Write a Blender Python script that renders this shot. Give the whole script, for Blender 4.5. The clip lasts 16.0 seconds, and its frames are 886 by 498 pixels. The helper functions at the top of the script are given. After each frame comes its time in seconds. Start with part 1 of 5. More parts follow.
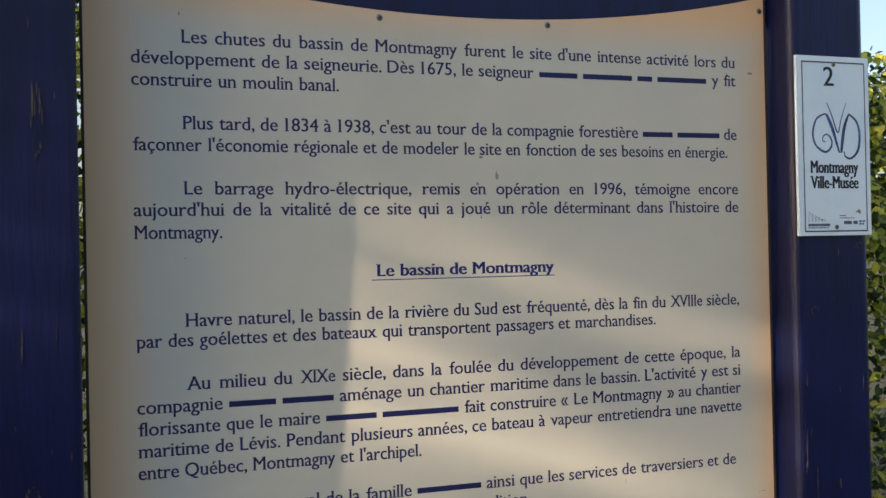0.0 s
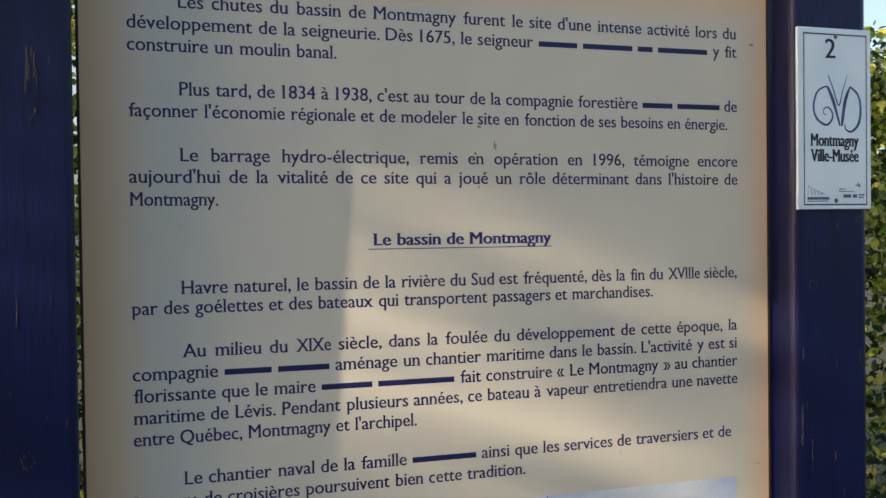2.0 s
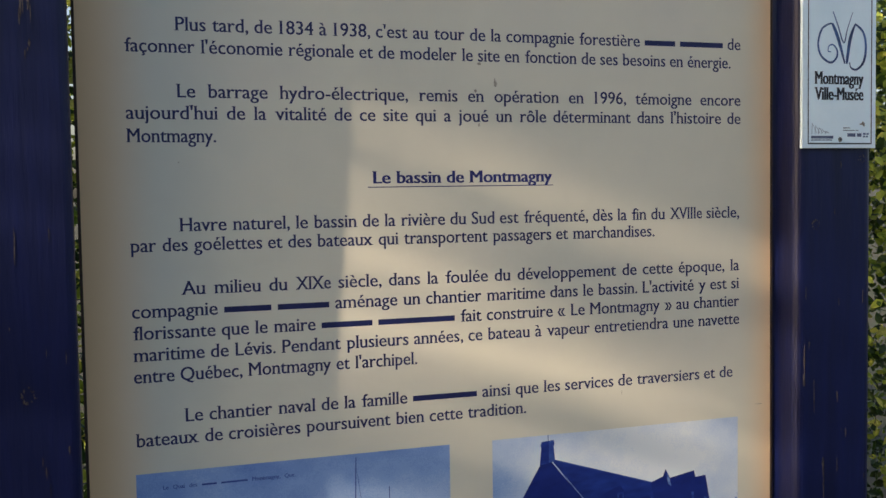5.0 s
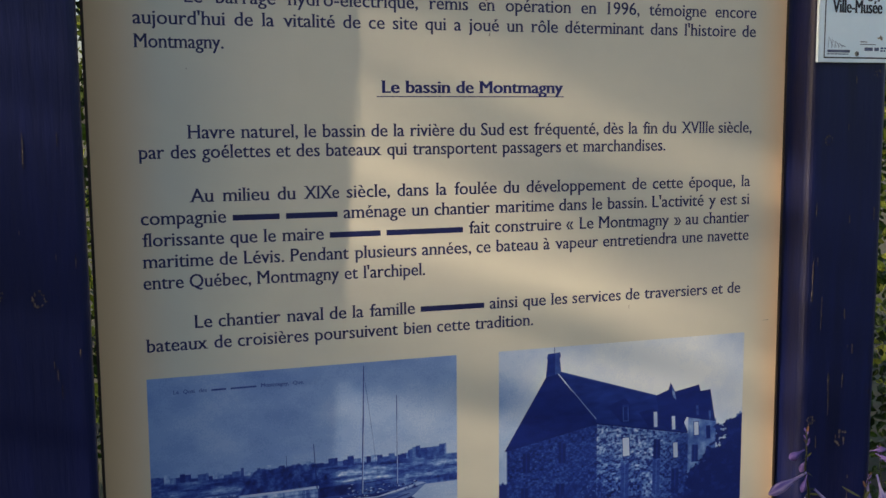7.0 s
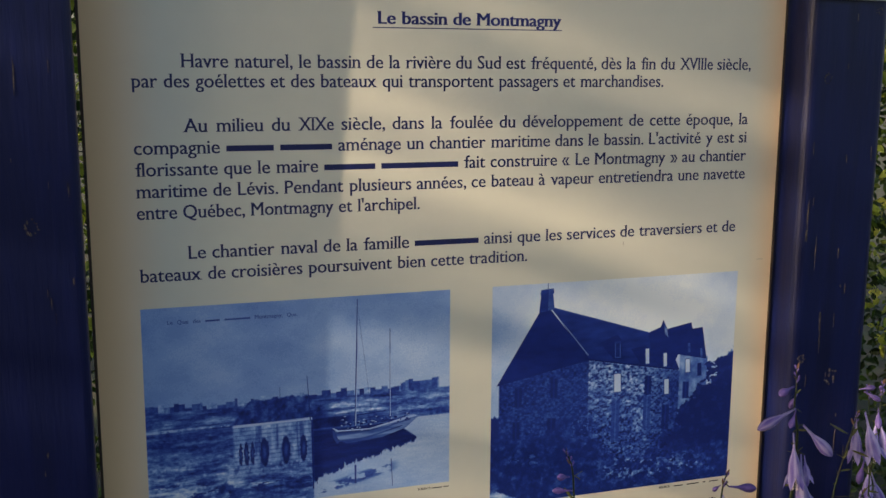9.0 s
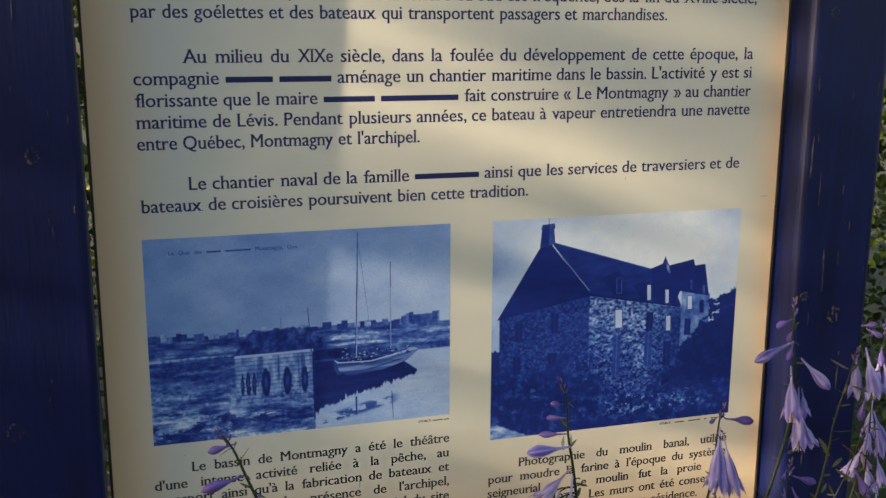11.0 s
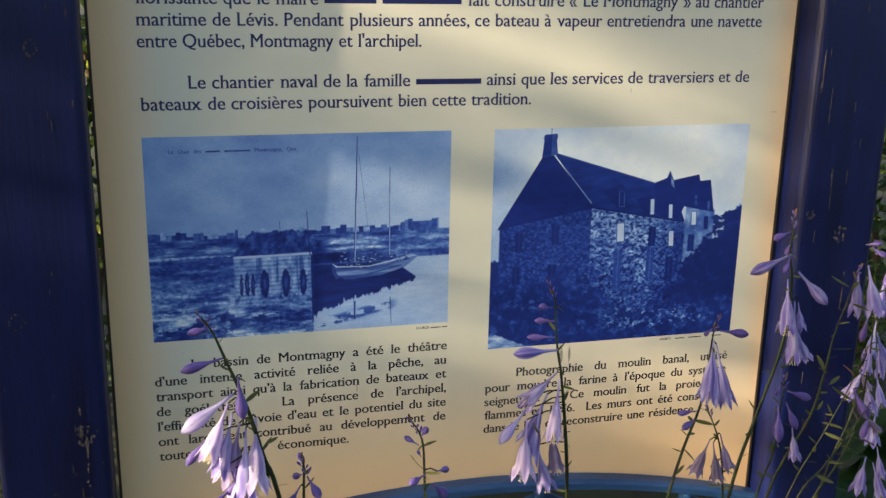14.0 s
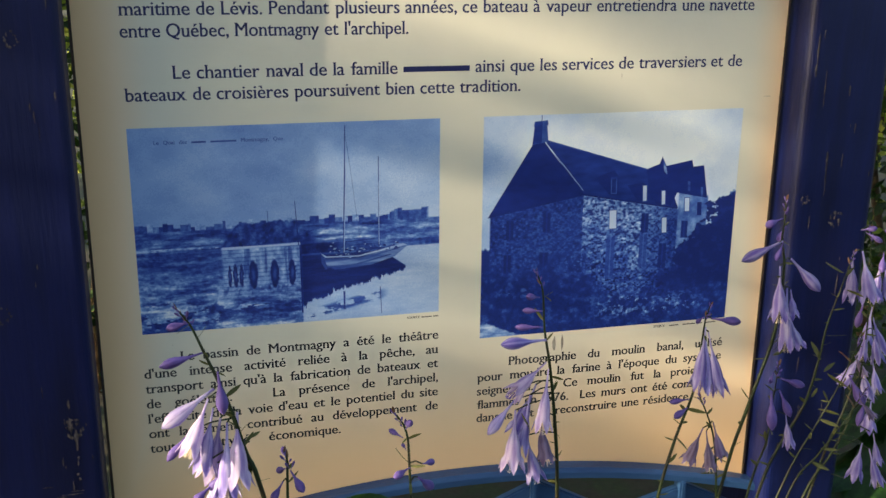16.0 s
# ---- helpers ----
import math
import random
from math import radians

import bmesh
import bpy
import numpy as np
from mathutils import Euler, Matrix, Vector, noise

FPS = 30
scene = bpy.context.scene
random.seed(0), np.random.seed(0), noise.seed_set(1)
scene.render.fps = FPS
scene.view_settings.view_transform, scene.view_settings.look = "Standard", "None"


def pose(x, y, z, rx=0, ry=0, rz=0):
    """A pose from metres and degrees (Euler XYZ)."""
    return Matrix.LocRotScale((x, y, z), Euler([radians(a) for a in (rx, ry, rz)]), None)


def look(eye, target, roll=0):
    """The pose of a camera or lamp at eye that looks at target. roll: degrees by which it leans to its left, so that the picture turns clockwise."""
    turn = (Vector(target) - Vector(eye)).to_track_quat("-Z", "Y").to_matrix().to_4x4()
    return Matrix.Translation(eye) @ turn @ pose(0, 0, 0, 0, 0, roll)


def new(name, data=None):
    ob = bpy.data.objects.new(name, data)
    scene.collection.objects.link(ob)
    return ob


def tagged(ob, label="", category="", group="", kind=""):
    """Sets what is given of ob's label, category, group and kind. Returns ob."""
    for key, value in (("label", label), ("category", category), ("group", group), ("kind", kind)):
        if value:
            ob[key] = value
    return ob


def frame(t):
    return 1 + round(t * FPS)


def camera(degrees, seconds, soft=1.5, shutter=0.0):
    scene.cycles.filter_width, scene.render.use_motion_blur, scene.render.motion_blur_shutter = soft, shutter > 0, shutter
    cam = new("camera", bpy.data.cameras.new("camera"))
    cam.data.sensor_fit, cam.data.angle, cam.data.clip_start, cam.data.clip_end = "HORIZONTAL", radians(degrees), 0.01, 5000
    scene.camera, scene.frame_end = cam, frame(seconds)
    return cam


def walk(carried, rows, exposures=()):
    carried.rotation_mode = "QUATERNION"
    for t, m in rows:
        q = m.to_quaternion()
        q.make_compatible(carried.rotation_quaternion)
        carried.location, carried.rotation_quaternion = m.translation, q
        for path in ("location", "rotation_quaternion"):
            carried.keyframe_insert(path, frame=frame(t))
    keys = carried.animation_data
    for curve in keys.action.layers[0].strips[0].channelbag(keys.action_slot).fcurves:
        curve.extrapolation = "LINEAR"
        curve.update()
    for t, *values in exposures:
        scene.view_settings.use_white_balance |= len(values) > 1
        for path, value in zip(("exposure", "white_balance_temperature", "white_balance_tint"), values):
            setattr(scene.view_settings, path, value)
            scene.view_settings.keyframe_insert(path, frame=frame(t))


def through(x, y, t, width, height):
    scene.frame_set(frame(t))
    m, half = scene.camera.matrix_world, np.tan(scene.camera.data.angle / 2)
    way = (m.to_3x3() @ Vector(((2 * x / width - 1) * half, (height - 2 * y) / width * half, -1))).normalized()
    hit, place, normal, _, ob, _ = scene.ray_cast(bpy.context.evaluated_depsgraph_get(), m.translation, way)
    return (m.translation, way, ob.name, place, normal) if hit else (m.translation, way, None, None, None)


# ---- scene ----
cam = camera(46.3, 16.0)
PATH = [
    (0, (0.041, -0.063, 1.596), (0.694, 1.827, 1.61), -1.2),
    (0.5, (0.04, -0.067, 1.596), (0.695, 1.822, 1.616), -1.1),
    (1, (0.045, -0.07, 1.597), (0.699, 1.819, 1.612), -1.0),
    (1.5, (0.043, -0.066, 1.594), (0.702, 1.822, 1.6), -1.0),
    (2, (0.046, -0.059, 1.59), (0.699, 1.831, 1.554), -0.7),
    (2.5, (0.052, -0.055, 1.583), (0.715, 1.831, 1.523), -0.8),
    (3, (0.056, -0.053, 1.578), (0.731, 1.829, 1.506), -0.6),
    (3.5, (0.054, -0.05, 1.568), (0.72, 1.834, 1.492), -0.7),
    (6, (0.057, -0.058, 1.553), (0.689, 1.831, 1.371), -0.6),
    (6.5, (0.062, -0.057, 1.551), (0.687, 1.829, 1.319), -0.4),
    (7, (0.06, -0.057, 1.529), (0.673, 1.831, 1.289), -0.4),
    (7.5, (0.059, -0.06, 1.531), (0.665, 1.828, 1.269), -0.2),
    (8, (0.063, -0.064, 1.523), (0.659, 1.819, 1.212), 0.2),
    (8.5, (0.06, -0.059, 1.52), (0.664, 1.819, 1.191), 0.4),
    (9, (0.062, -0.056, 1.516), (0.678, 1.815, 1.168), 0.3),
    (9.5, (0.068, -0.056, 1.514), (0.677, 1.811, 1.135), 0.5),
    (10, (0.078, -0.062, 1.497), (0.668, 1.809, 1.107), 0.4),
    (12.5, (0.102, -0.091, 1.469), (0.653, 1.766, 0.968), 0.7),
    (13, (0.11, -0.095, 1.457), (0.649, 1.761, 0.941), 1.2),
    (13.5, (0.125, -0.101, 1.457), (0.64, 1.758, 0.928), 1.2),
    (14, (0.139, -0.102, 1.44), (0.632, 1.759, 0.898), 1.1),
    (14.5, (0.15, -0.098, 1.441), (0.62, 1.767, 0.891), 0.8),
    (15, (0.156, -0.092, 1.447), (0.632, 1.764, 0.871), 0.9),
    (15.5, (0.167, -0.095, 1.44), (0.639, 1.762, 0.869), 0.4),
    (16, (0.166, -0.095, 1.444), (0.644, 1.761, 0.872), 0.5),
]
EXPOSURES = [(0, 1.95, 6300, 16), (3.5, 1.97, 6350, 16), (7, 1.80, 6550, 14), (9, 1.83, 6600, 13), (10.2, 1.98, 6600, 12), (12.5, 2.27, 6480, 8), (16, 2.31, 6480, 7)]
walk(cam, [(t, look(eye, target, roll)) for t, eye, target, roll in PATH], EXPOSURES)
# clumps of the tree by the panel's point (x, z) that they shade, and their radius
FALL = 0.37                                  # how far a sunbeam drops along the panel for each metre
SHADE = [(x, 1.91 + 0.17 * i - FALL * (x - 0.38), 0.30) for i in range(8) for x in (-0.9, 0.2, 1.2, 2.4)]
SHADE += [(x, c - FALL * (x - 0.38), cr) for x, c, cr in (
    (0.48, 1.70, 0.045), (0.55, 1.645, 0.03), (0.92, 1.64, 0.04), (0.98, 1.58, 0.07), (1.1, 1.50, 0.05), (1.15, 1.60, 0.08), (0.45, 1.25, 0.034), (0.62, 1.25, 0.036), (0.85, 1.235, 0.04), (1.05, 1.22, 0.04),
    (0.60, 0.97, 0.04), (0.55, 0.81, 0.08), (0.35, 0.75, 0.15), (0.25, 0.64, 0.15), (0.43, 0.89, 0.045), (0.46, 0.82, 0.05), (1.0, 1.33, 0.04), (1.28, 1.42, 0.045), (1.28, 1.30, 0.045),
    (2.35, 1.24, 0.10), (2.0, 1.13, 0.09), (2.55, 1.05, 0.10), (2.2, 1.42, 0.12), (1.85, 0.95, 0.09), (1.9, 1.15, 0.08), (2.9, 1.2, 0.09), (-0.5, 0.75, 0.18))]

from mathutils.geometry import tessellate_polygon

# ---- world, sun ----
SUN_OFF, SUN_UP = 11.0, 20.0          # degrees off the sign's face, degrees above the horizon
world = bpy.data.worlds.new("world")
scene.world = world
world.use_nodes = True
wn = world.node_tree.nodes
sky = wn.new("ShaderNodeTexSky")
sky.sky_type, sky.sun_disc = "NISHITA", False
sky.dust_density = 4.0
sky.sun_elevation, sky.sun_rotation = radians(SUN_UP), radians(270 - SUN_OFF)
wn["Background"].inputs["Strength"].default_value = 0.077
world.node_tree.links.new(sky.outputs[0], wn["Background"].inputs["Color"])
SUN_WAY = Vector((math.cos(radians(SUN_OFF)) * math.cos(radians(SUN_UP)), math.sin(radians(SUN_OFF)) * math.cos(radians(SUN_UP)), -math.sin(radians(SUN_UP))))
sun = new("sun", bpy.data.lights.new("sun", "SUN"))
sun.data.energy, sun.data.angle, sun.data.color = 3.1, radians(0.53), (1.0, 0.80, 0.54)
sun.matrix_world = Matrix.Translation((-6, 0, 6)) @ SUN_WAY.to_track_quat("-Z", "Y").to_matrix().to_4x4()


# ---- materials ----
def srgb(r, g, b):
    return tuple(((c / 255 + 0.055) / 1.055) ** 2.4 if c > 10 else c / 255 / 12.92 for c in (r, g, b)) + (1,)


def surface(name, colours, scale=8.0, stretch=(1, 1, 1), rough=0.6, bump=0.0, detail=6.0, fine=0.0, per=0.0, spec=0.4, through=0.0, lo=0.35, hi=0.65, grit=0.5):
    """A node material: colours along a noise, a finer grain over it, relief, and a spread of brightness from piece to piece."""
    m = bpy.data.materials.new(name)
    m.use_nodes = True
    n, l = m.node_tree.nodes, m.node_tree.links
    b = n["Principled BSDF"]
    co = n.new("ShaderNodeTexCoord")
    mp = n.new("ShaderNodeMapping")
    mp.inputs["Scale"].default_value = stretch
    l.new(co.outputs["Object"], mp.inputs["Vector"])
    tx = n.new("ShaderNodeTexNoise")
    tx.inputs["Scale"].default_value, tx.inputs["Detail"].default_value, tx.inputs["Roughness"].default_value = scale, detail, grit
    l.new(mp.outputs[0], tx.inputs["Vector"])
    rp = n.new("ShaderNodeValToRGB")
    e = rp.color_ramp.elements
    e[0].position, e[1].position = lo, hi
    e[0].color, e[1].color = colours[0], colours[-1]
    for i, c in enumerate(colours[1:-1]):
        e.new(lo + (hi - lo) * (i + 1) / (len(colours) - 1)).color = c
    l.new(tx.outputs["Fac"], rp.inputs[0])
    col = rp.outputs[0]
    t2 = n.new("ShaderNodeTexNoise")
    t2.inputs["Scale"].default_value, t2.inputs["Detail"].default_value = scale * 9, 4
    l.new(mp.outputs[0], t2.inputs["Vector"])
    if fine or per:
        hs = n.new("ShaderNodeHueSaturation")
        l.new(col, hs.inputs["Color"])
        v = n.new("ShaderNodeMath")
        v.operation = "MULTIPLY_ADD"
        v.inputs[1].default_value, v.inputs[2].default_value = fine, 1 - fine / 2
        l.new(t2.outputs["Fac"], v.inputs[0])
        out = v.outputs[0]
        if per:
            g = n.new("ShaderNodeNewGeometry")
            w = n.new("ShaderNodeMath")
            w.operation = "MULTIPLY_ADD"
            w.inputs[1].default_value, w.inputs[2].default_value = per, -per / 2
            l.new(g.outputs["Random Per Island"], w.inputs[0])
            a = n.new("ShaderNodeMath")
            l.new(out, a.inputs[0])
            l.new(w.outputs[0], a.inputs[1])
            out = a.outputs[0]
        l.new(out, hs.inputs["Value"])
        col = hs.outputs[0]
    l.new(col, b.inputs["Base Color"])
    b.inputs["Roughness"].default_value, b.inputs["Specular IOR Level"].default_value = rough, spec
    if bump:
        bp = n.new("ShaderNodeBump")
        bp.inputs["Strength"].default_value, bp.inputs["Distance"].default_value = bump, 0.002
        l.new(t2.outputs["Fac"], bp.inputs["Height"])
        l.new(bp.outputs[0], b.inputs["Normal"])
    if through:
        tr = n.new("ShaderNodeBsdfTranslucent")
        l.new(col, tr.inputs["Color"])
        mx = n.new("ShaderNodeMixShader")
        mx.inputs[0].default_value = through
        l.new(b.outputs[0], mx.inputs[1])
        l.new(tr.outputs[0], mx.inputs[2])
        l.new(mx.outputs[0], n["Material Output"].inputs["Surface"])
    return m


blue_paint = surface("blue_paint", [srgb(5, 13, 51), srgb(9, 19, 65), srgb(6, 16, 57)], 4, (5, 5, 0.5), 0.40, 0.30, fine=0.35, spec=0.33)
blue_trim = surface("blue_trim", [srgb(28, 58, 98), srgb(46, 80, 124)], 6, (1, 3, 3), 0.45, 0.4, fine=0.2)
bare_wood = surface("bare_wood", [srgb(30, 32, 46), srgb(80, 74, 72), srgb(30, 30, 44)], 70, (2, 2, 0.7), 0.8, 0.6, fine=0.5)
ink = surface("ink", [srgb(18, 26, 76), srgb(24, 32, 86)], 30, rough=0.5, fine=0.1)
title_ink = surface("title_ink", [srgb(12, 24, 92), srgb(18, 30, 102)], 30, rough=0.5, fine=0.1)
panel_edge = surface("panel_edge", [srgb(90, 80, 66), srgb(120, 108, 88)], 30, rough=0.7)
rim_dark = surface("rim_dark", [srgb(34, 28, 26), srgb(62, 48, 38)], 40, (1, 1, 0.3), 0.8, fine=0.4)
steel = surface("steel", [srgb(90, 92, 90), srgb(150, 150, 145)], 80, rough=0.4)
steel.node_tree.nodes["Principled BSDF"].inputs["Metallic"].default_value = 0.8
grime = surface("grime", [srgb(158, 154, 142), srgb(128, 122, 112)], 90, rough=0.8)
plate_white = surface("plate_white", [srgb(212, 234, 244), srgb(222, 240, 248)], 12, rough=0.25, fine=0.05, spec=0.5)
black_ink = surface("black_ink", [srgb(22, 24, 34), srgb(30, 32, 42)], 30, rough=0.4)
emblem_ink = surface("emblem_ink", [srgb(20, 40, 82), srgb(64, 104, 158)], 22, rough=0.4)
pale_ink = surface("pale_ink", [srgb(70, 84, 112), srgb(90, 104, 130)], 40, rough=0.4)
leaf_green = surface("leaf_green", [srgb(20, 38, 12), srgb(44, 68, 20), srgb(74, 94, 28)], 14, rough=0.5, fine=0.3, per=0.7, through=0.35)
# lighter copy of the hedge leaf, with sunlight put into its colour
leaf_sunlit = surface("leaf_sunlit", [srgb(104, 130, 36), srgb(164, 174, 64), srgb(204, 200, 100)], 10, rough=0.5, fine=0.3, per=0.5, through=0.45)
tree_leaf = surface("tree_leaf", [srgb(50, 80, 30), srgb(84, 110, 40)], 10, rough=0.5, fine=0.3, per=0.5)
bark = surface("bark", [srgb(70, 58, 48), srgb(108, 92, 76)], 12, (3, 3, 0.5), 0.9, 0.8, fine=0.4)
twig = surface("twig", [srgb(64, 50, 36), srgb(100, 82, 56)], 30, rough=0.85, fine=0.4)
stem_green = surface("stem_green", [srgb(20, 30, 12), srgb(36, 50, 18), srgb(36, 34, 20)], 25, rough=0.5, fine=0.3, through=0.1)
petal = surface("petal", [srgb(116, 102, 178), srgb(150, 138, 204), srgb(198, 190, 226)], 5, (1, 1, 0.25), 0.55, 0.1, fine=0.10, through=0.45, spec=0.2)
petal_bud = surface("petal_bud", [srgb(80, 62, 126), srgb(116, 98, 168), srgb(98, 80, 148)], 5, (1, 1, 0.25), 0.5, 0.1, fine=0.12, through=0.3, spec=0.3)
petal_pale = surface("petal_pale", [srgb(176, 154, 204), srgb(208, 194, 226), srgb(168, 148, 206)], 5, (1, 1, 0.25), 0.55, 0.1, fine=0.08, through=0.45, spec=0.2)
petal_dry = surface("petal_dry", [srgb(118, 102, 152), srgb(148, 132, 170), srgb(110, 94, 122)], 5, (1, 1, 0.25), 0.7, 0.2, fine=0.4, through=0.35)
bract_green = surface("bract_green", [srgb(62, 78, 34), srgb(96, 100, 54), srgb(90, 76, 48)], 60, rough=0.6, fine=0.3, through=0.35)
bract_tip = surface("bract_tip", [srgb(92, 60, 48), srgb(118, 88, 60)], 60, rough=0.6, fine=0.3, through=0.2)
stamen_mat = surface("stamen", [srgb(236, 224, 220), srgb(216, 196, 140)], 60, rough=0.6)
hosta_green = surface("hosta_green", [srgb(20, 46, 16), srgb(42, 76, 26), srgb(30, 60, 20)], 7, (1, 1, 1), 0.4, 0.3, fine=0.2, through=0.3)
soil = surface("soil", [srgb(30, 27, 20), srgb(44, 41, 28), srgb(34, 44, 22), srgb(44, 56, 26)], 6.0, rough=0.95, bump=1.0, fine=0.7, detail=12, grit=0.7)

# print inks of the two blue photographs
P_BLUE, P_MID, P_SKY, P_PALE = srgb(20, 46, 124), srgb(58, 90, 160), srgb(116, 144, 194), srgb(182, 198, 214)
photo_sky_a = surface("photo_sky_a", [srgb(108, 142, 196), srgb(122, 156, 206), srgb(146, 174, 212)], 6, (1, 1, 2), 0.5, fine=0.05, lo=0.3, hi=0.7)
photo_bank = surface("photo_bank", [P_BLUE, P_MID, P_SKY], 40, (0.3, 1, 3), 0.5, fine=0.4, lo=0.36, hi=0.64)
photo_dark = surface("photo_dark", [srgb(5, 25, 100), srgb(10, 35, 116)], 40, (0.6, 1, 1.6), 0.5, fine=0.3)
photo_mid = surface("photo_mid", [P_BLUE, P_MID], 50, (0.6, 1, 1.6), 0.5, fine=0.4)
photo_water = surface("photo_water", [srgb(124, 152, 202), srgb(172, 190, 216)], 14, (0.4, 1, 2), 0.5, fine=0.1)
photo_light = surface("photo_light", [srgb(176, 194, 222), P_PALE], 60, rough=0.5, fine=0.2)
photo_roof = surface("photo_roof", [srgb(7, 30, 106), srgb(20, 48, 130)], 30, (1, 1, 3), 0.5, fine=0.25)




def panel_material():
    """Cream printed sheet that yellows to tan towards its rim, more widely below to imitate dimmer light, with faint
    smudges.
    """
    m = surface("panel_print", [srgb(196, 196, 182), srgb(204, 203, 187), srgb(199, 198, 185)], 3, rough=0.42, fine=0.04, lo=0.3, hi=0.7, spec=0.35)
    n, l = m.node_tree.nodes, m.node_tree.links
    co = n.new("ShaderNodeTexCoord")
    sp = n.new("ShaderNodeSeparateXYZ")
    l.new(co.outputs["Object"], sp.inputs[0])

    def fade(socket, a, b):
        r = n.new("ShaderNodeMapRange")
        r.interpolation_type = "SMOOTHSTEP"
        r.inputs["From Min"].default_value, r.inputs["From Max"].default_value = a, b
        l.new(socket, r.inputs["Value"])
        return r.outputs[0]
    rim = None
    # the bottom fade is rim tan, drawn higher to paint in dimmer light there
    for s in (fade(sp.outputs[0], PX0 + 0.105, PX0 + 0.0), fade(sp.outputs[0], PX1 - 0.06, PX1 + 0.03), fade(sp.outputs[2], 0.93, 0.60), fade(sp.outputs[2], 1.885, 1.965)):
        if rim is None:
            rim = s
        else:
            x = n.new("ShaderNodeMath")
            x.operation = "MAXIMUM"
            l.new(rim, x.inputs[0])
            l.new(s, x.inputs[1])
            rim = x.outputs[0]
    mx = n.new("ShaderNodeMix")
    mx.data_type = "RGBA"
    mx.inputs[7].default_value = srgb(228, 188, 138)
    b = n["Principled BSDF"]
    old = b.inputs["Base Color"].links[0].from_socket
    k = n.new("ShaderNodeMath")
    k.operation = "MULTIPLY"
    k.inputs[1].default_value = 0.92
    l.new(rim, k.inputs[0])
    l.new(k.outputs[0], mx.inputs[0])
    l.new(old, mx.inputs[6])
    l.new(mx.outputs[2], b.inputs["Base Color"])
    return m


# ---- building helpers ----
def mesh(name, bm, material, smooth=False):
    me = bpy.data.meshes.new(name)
    bm.normal_update()
    bm.to_mesh(me)
    bm.free()
    me.materials.append(material)
    if smooth:
        me.shade_smooth()
    return me


def part(name, bm, material, parent=None, label="", smooth=False):
    ob = new(name, mesh(name, bm, material, smooth))
    ob.parent = parent
    return tagged(ob, label)


def box(x0, x1, y0, y1, z0, z1, bevel=0.0, segments=2):
    bm = bmesh.new()
    bmesh.ops.create_cube(bm, size=1, matrix=Matrix.LocRotScale(((x0 + x1) / 2, (y0 + y1) / 2, (z0 + z1) / 2), None, (x1 - x0, y1 - y0, z1 - z0)))
    if bevel:
        bmesh.ops.bevel(bm, geom=bm.edges[:], offset=bevel, segments=segments, profile=0.5, affect="EDGES")
    return bm


def plate(points, y, back):
    """A flat piece in the sign's plane from (x, z) corners, its face at y and its back at back."""
    bm = bmesh.new()
    f = [bm.verts.new((x, y, z)) for x, z in points]
    bm.faces.new(f)
    g = [bm.verts.new((x, back, z)) for x, z in points]
    bm.faces.new(g[::-1])
    for i in range(len(f)):
        j = (i + 1) % len(f)
        bm.faces.new((f[i], g[i], g[j], f[j]))
    bmesh.ops.recalc_face_normals(bm, faces=bm.faces[:])
    return bm


def tube(points, radii, sides=6):
    bm = bmesh.new()
    rings = []
    for i, p in enumerate(points):
        p = Vector(p)
        d = (Vector(points[min(i + 1, len(points) - 1)]) - Vector(points[max(i - 1, 0)])).normalized()
        a = d.cross(Vector((0.31, 0.9, 0.2))).normalized()
        b = d.cross(a)
        rings.append([bm.verts.new(p + radii[i] * (math.cos(k * math.tau / sides) * a + math.sin(k * math.tau / sides) * b)) for k in range(sides)])
    for r, s in zip(rings, rings[1:]):
        for k in range(sides):
            bm.faces.new((r[k], r[(k + 1) % sides], s[(k + 1) % sides], s[k]))
    bm.faces.new(rings[0][::-1])
    bm.faces.new(rings[-1])
    bmesh.ops.recalc_face_normals(bm, faces=bm.faces[:])
    return bm


def screw(x, y, z, r, parent):
    bm = bmesh.new()
    bmesh.ops.create_cone(bm, cap_ends=True, segments=14, radius1=r, radius2=r * 0.6, depth=r * 0.4, matrix=pose(x, y - r * 0.15, z, 90))
    s = part("screw", bm, steel, parent, smooth=False)
    part("screw_socket", box(x - r * 0.38, x + r * 0.38, y - r * 0.40, y - r * 0.2, z - r * 0.3, z + r * 0.3), black_ink, s)
    return s


# ---- ground ----
bm = bmesh.new()
bmesh.ops.create_grid(bm, x_segments=60, y_segments=60, size=1)
for v in bm.verts:
    v.co.x, v.co.y = [math.copysign(abs(c) ** 4 * 900 + abs(c) * 4, c) for c in v.co.xy]
    near = max(0, 1 - v.co.length / 30)
    v.co.z = 0.05 * near * noise.noise(v.co * 0.9) - 0.02
tagged(part("ground", bm, soil, smooth=True), "dark garden soil grown over with low grass", "ground", kind="structure")

# ---- the sign: posts, top board, arched rail and lattice ----
Y0 = 1.30                                   # the panel's printed face
PX0, PX1, PXM = 0.0405, 1.0505, 0.548         # the panel's sides and middle
POST_Y, POST_LY, LEAN_L = 1.247, 1.236, 0.016


def top_arc(x):
    return 1.931 + 0.235 * (x - PXM) ** 2


def low_arc(x):
    return 0.657 - 0.29 * (x - PXM) ** 2


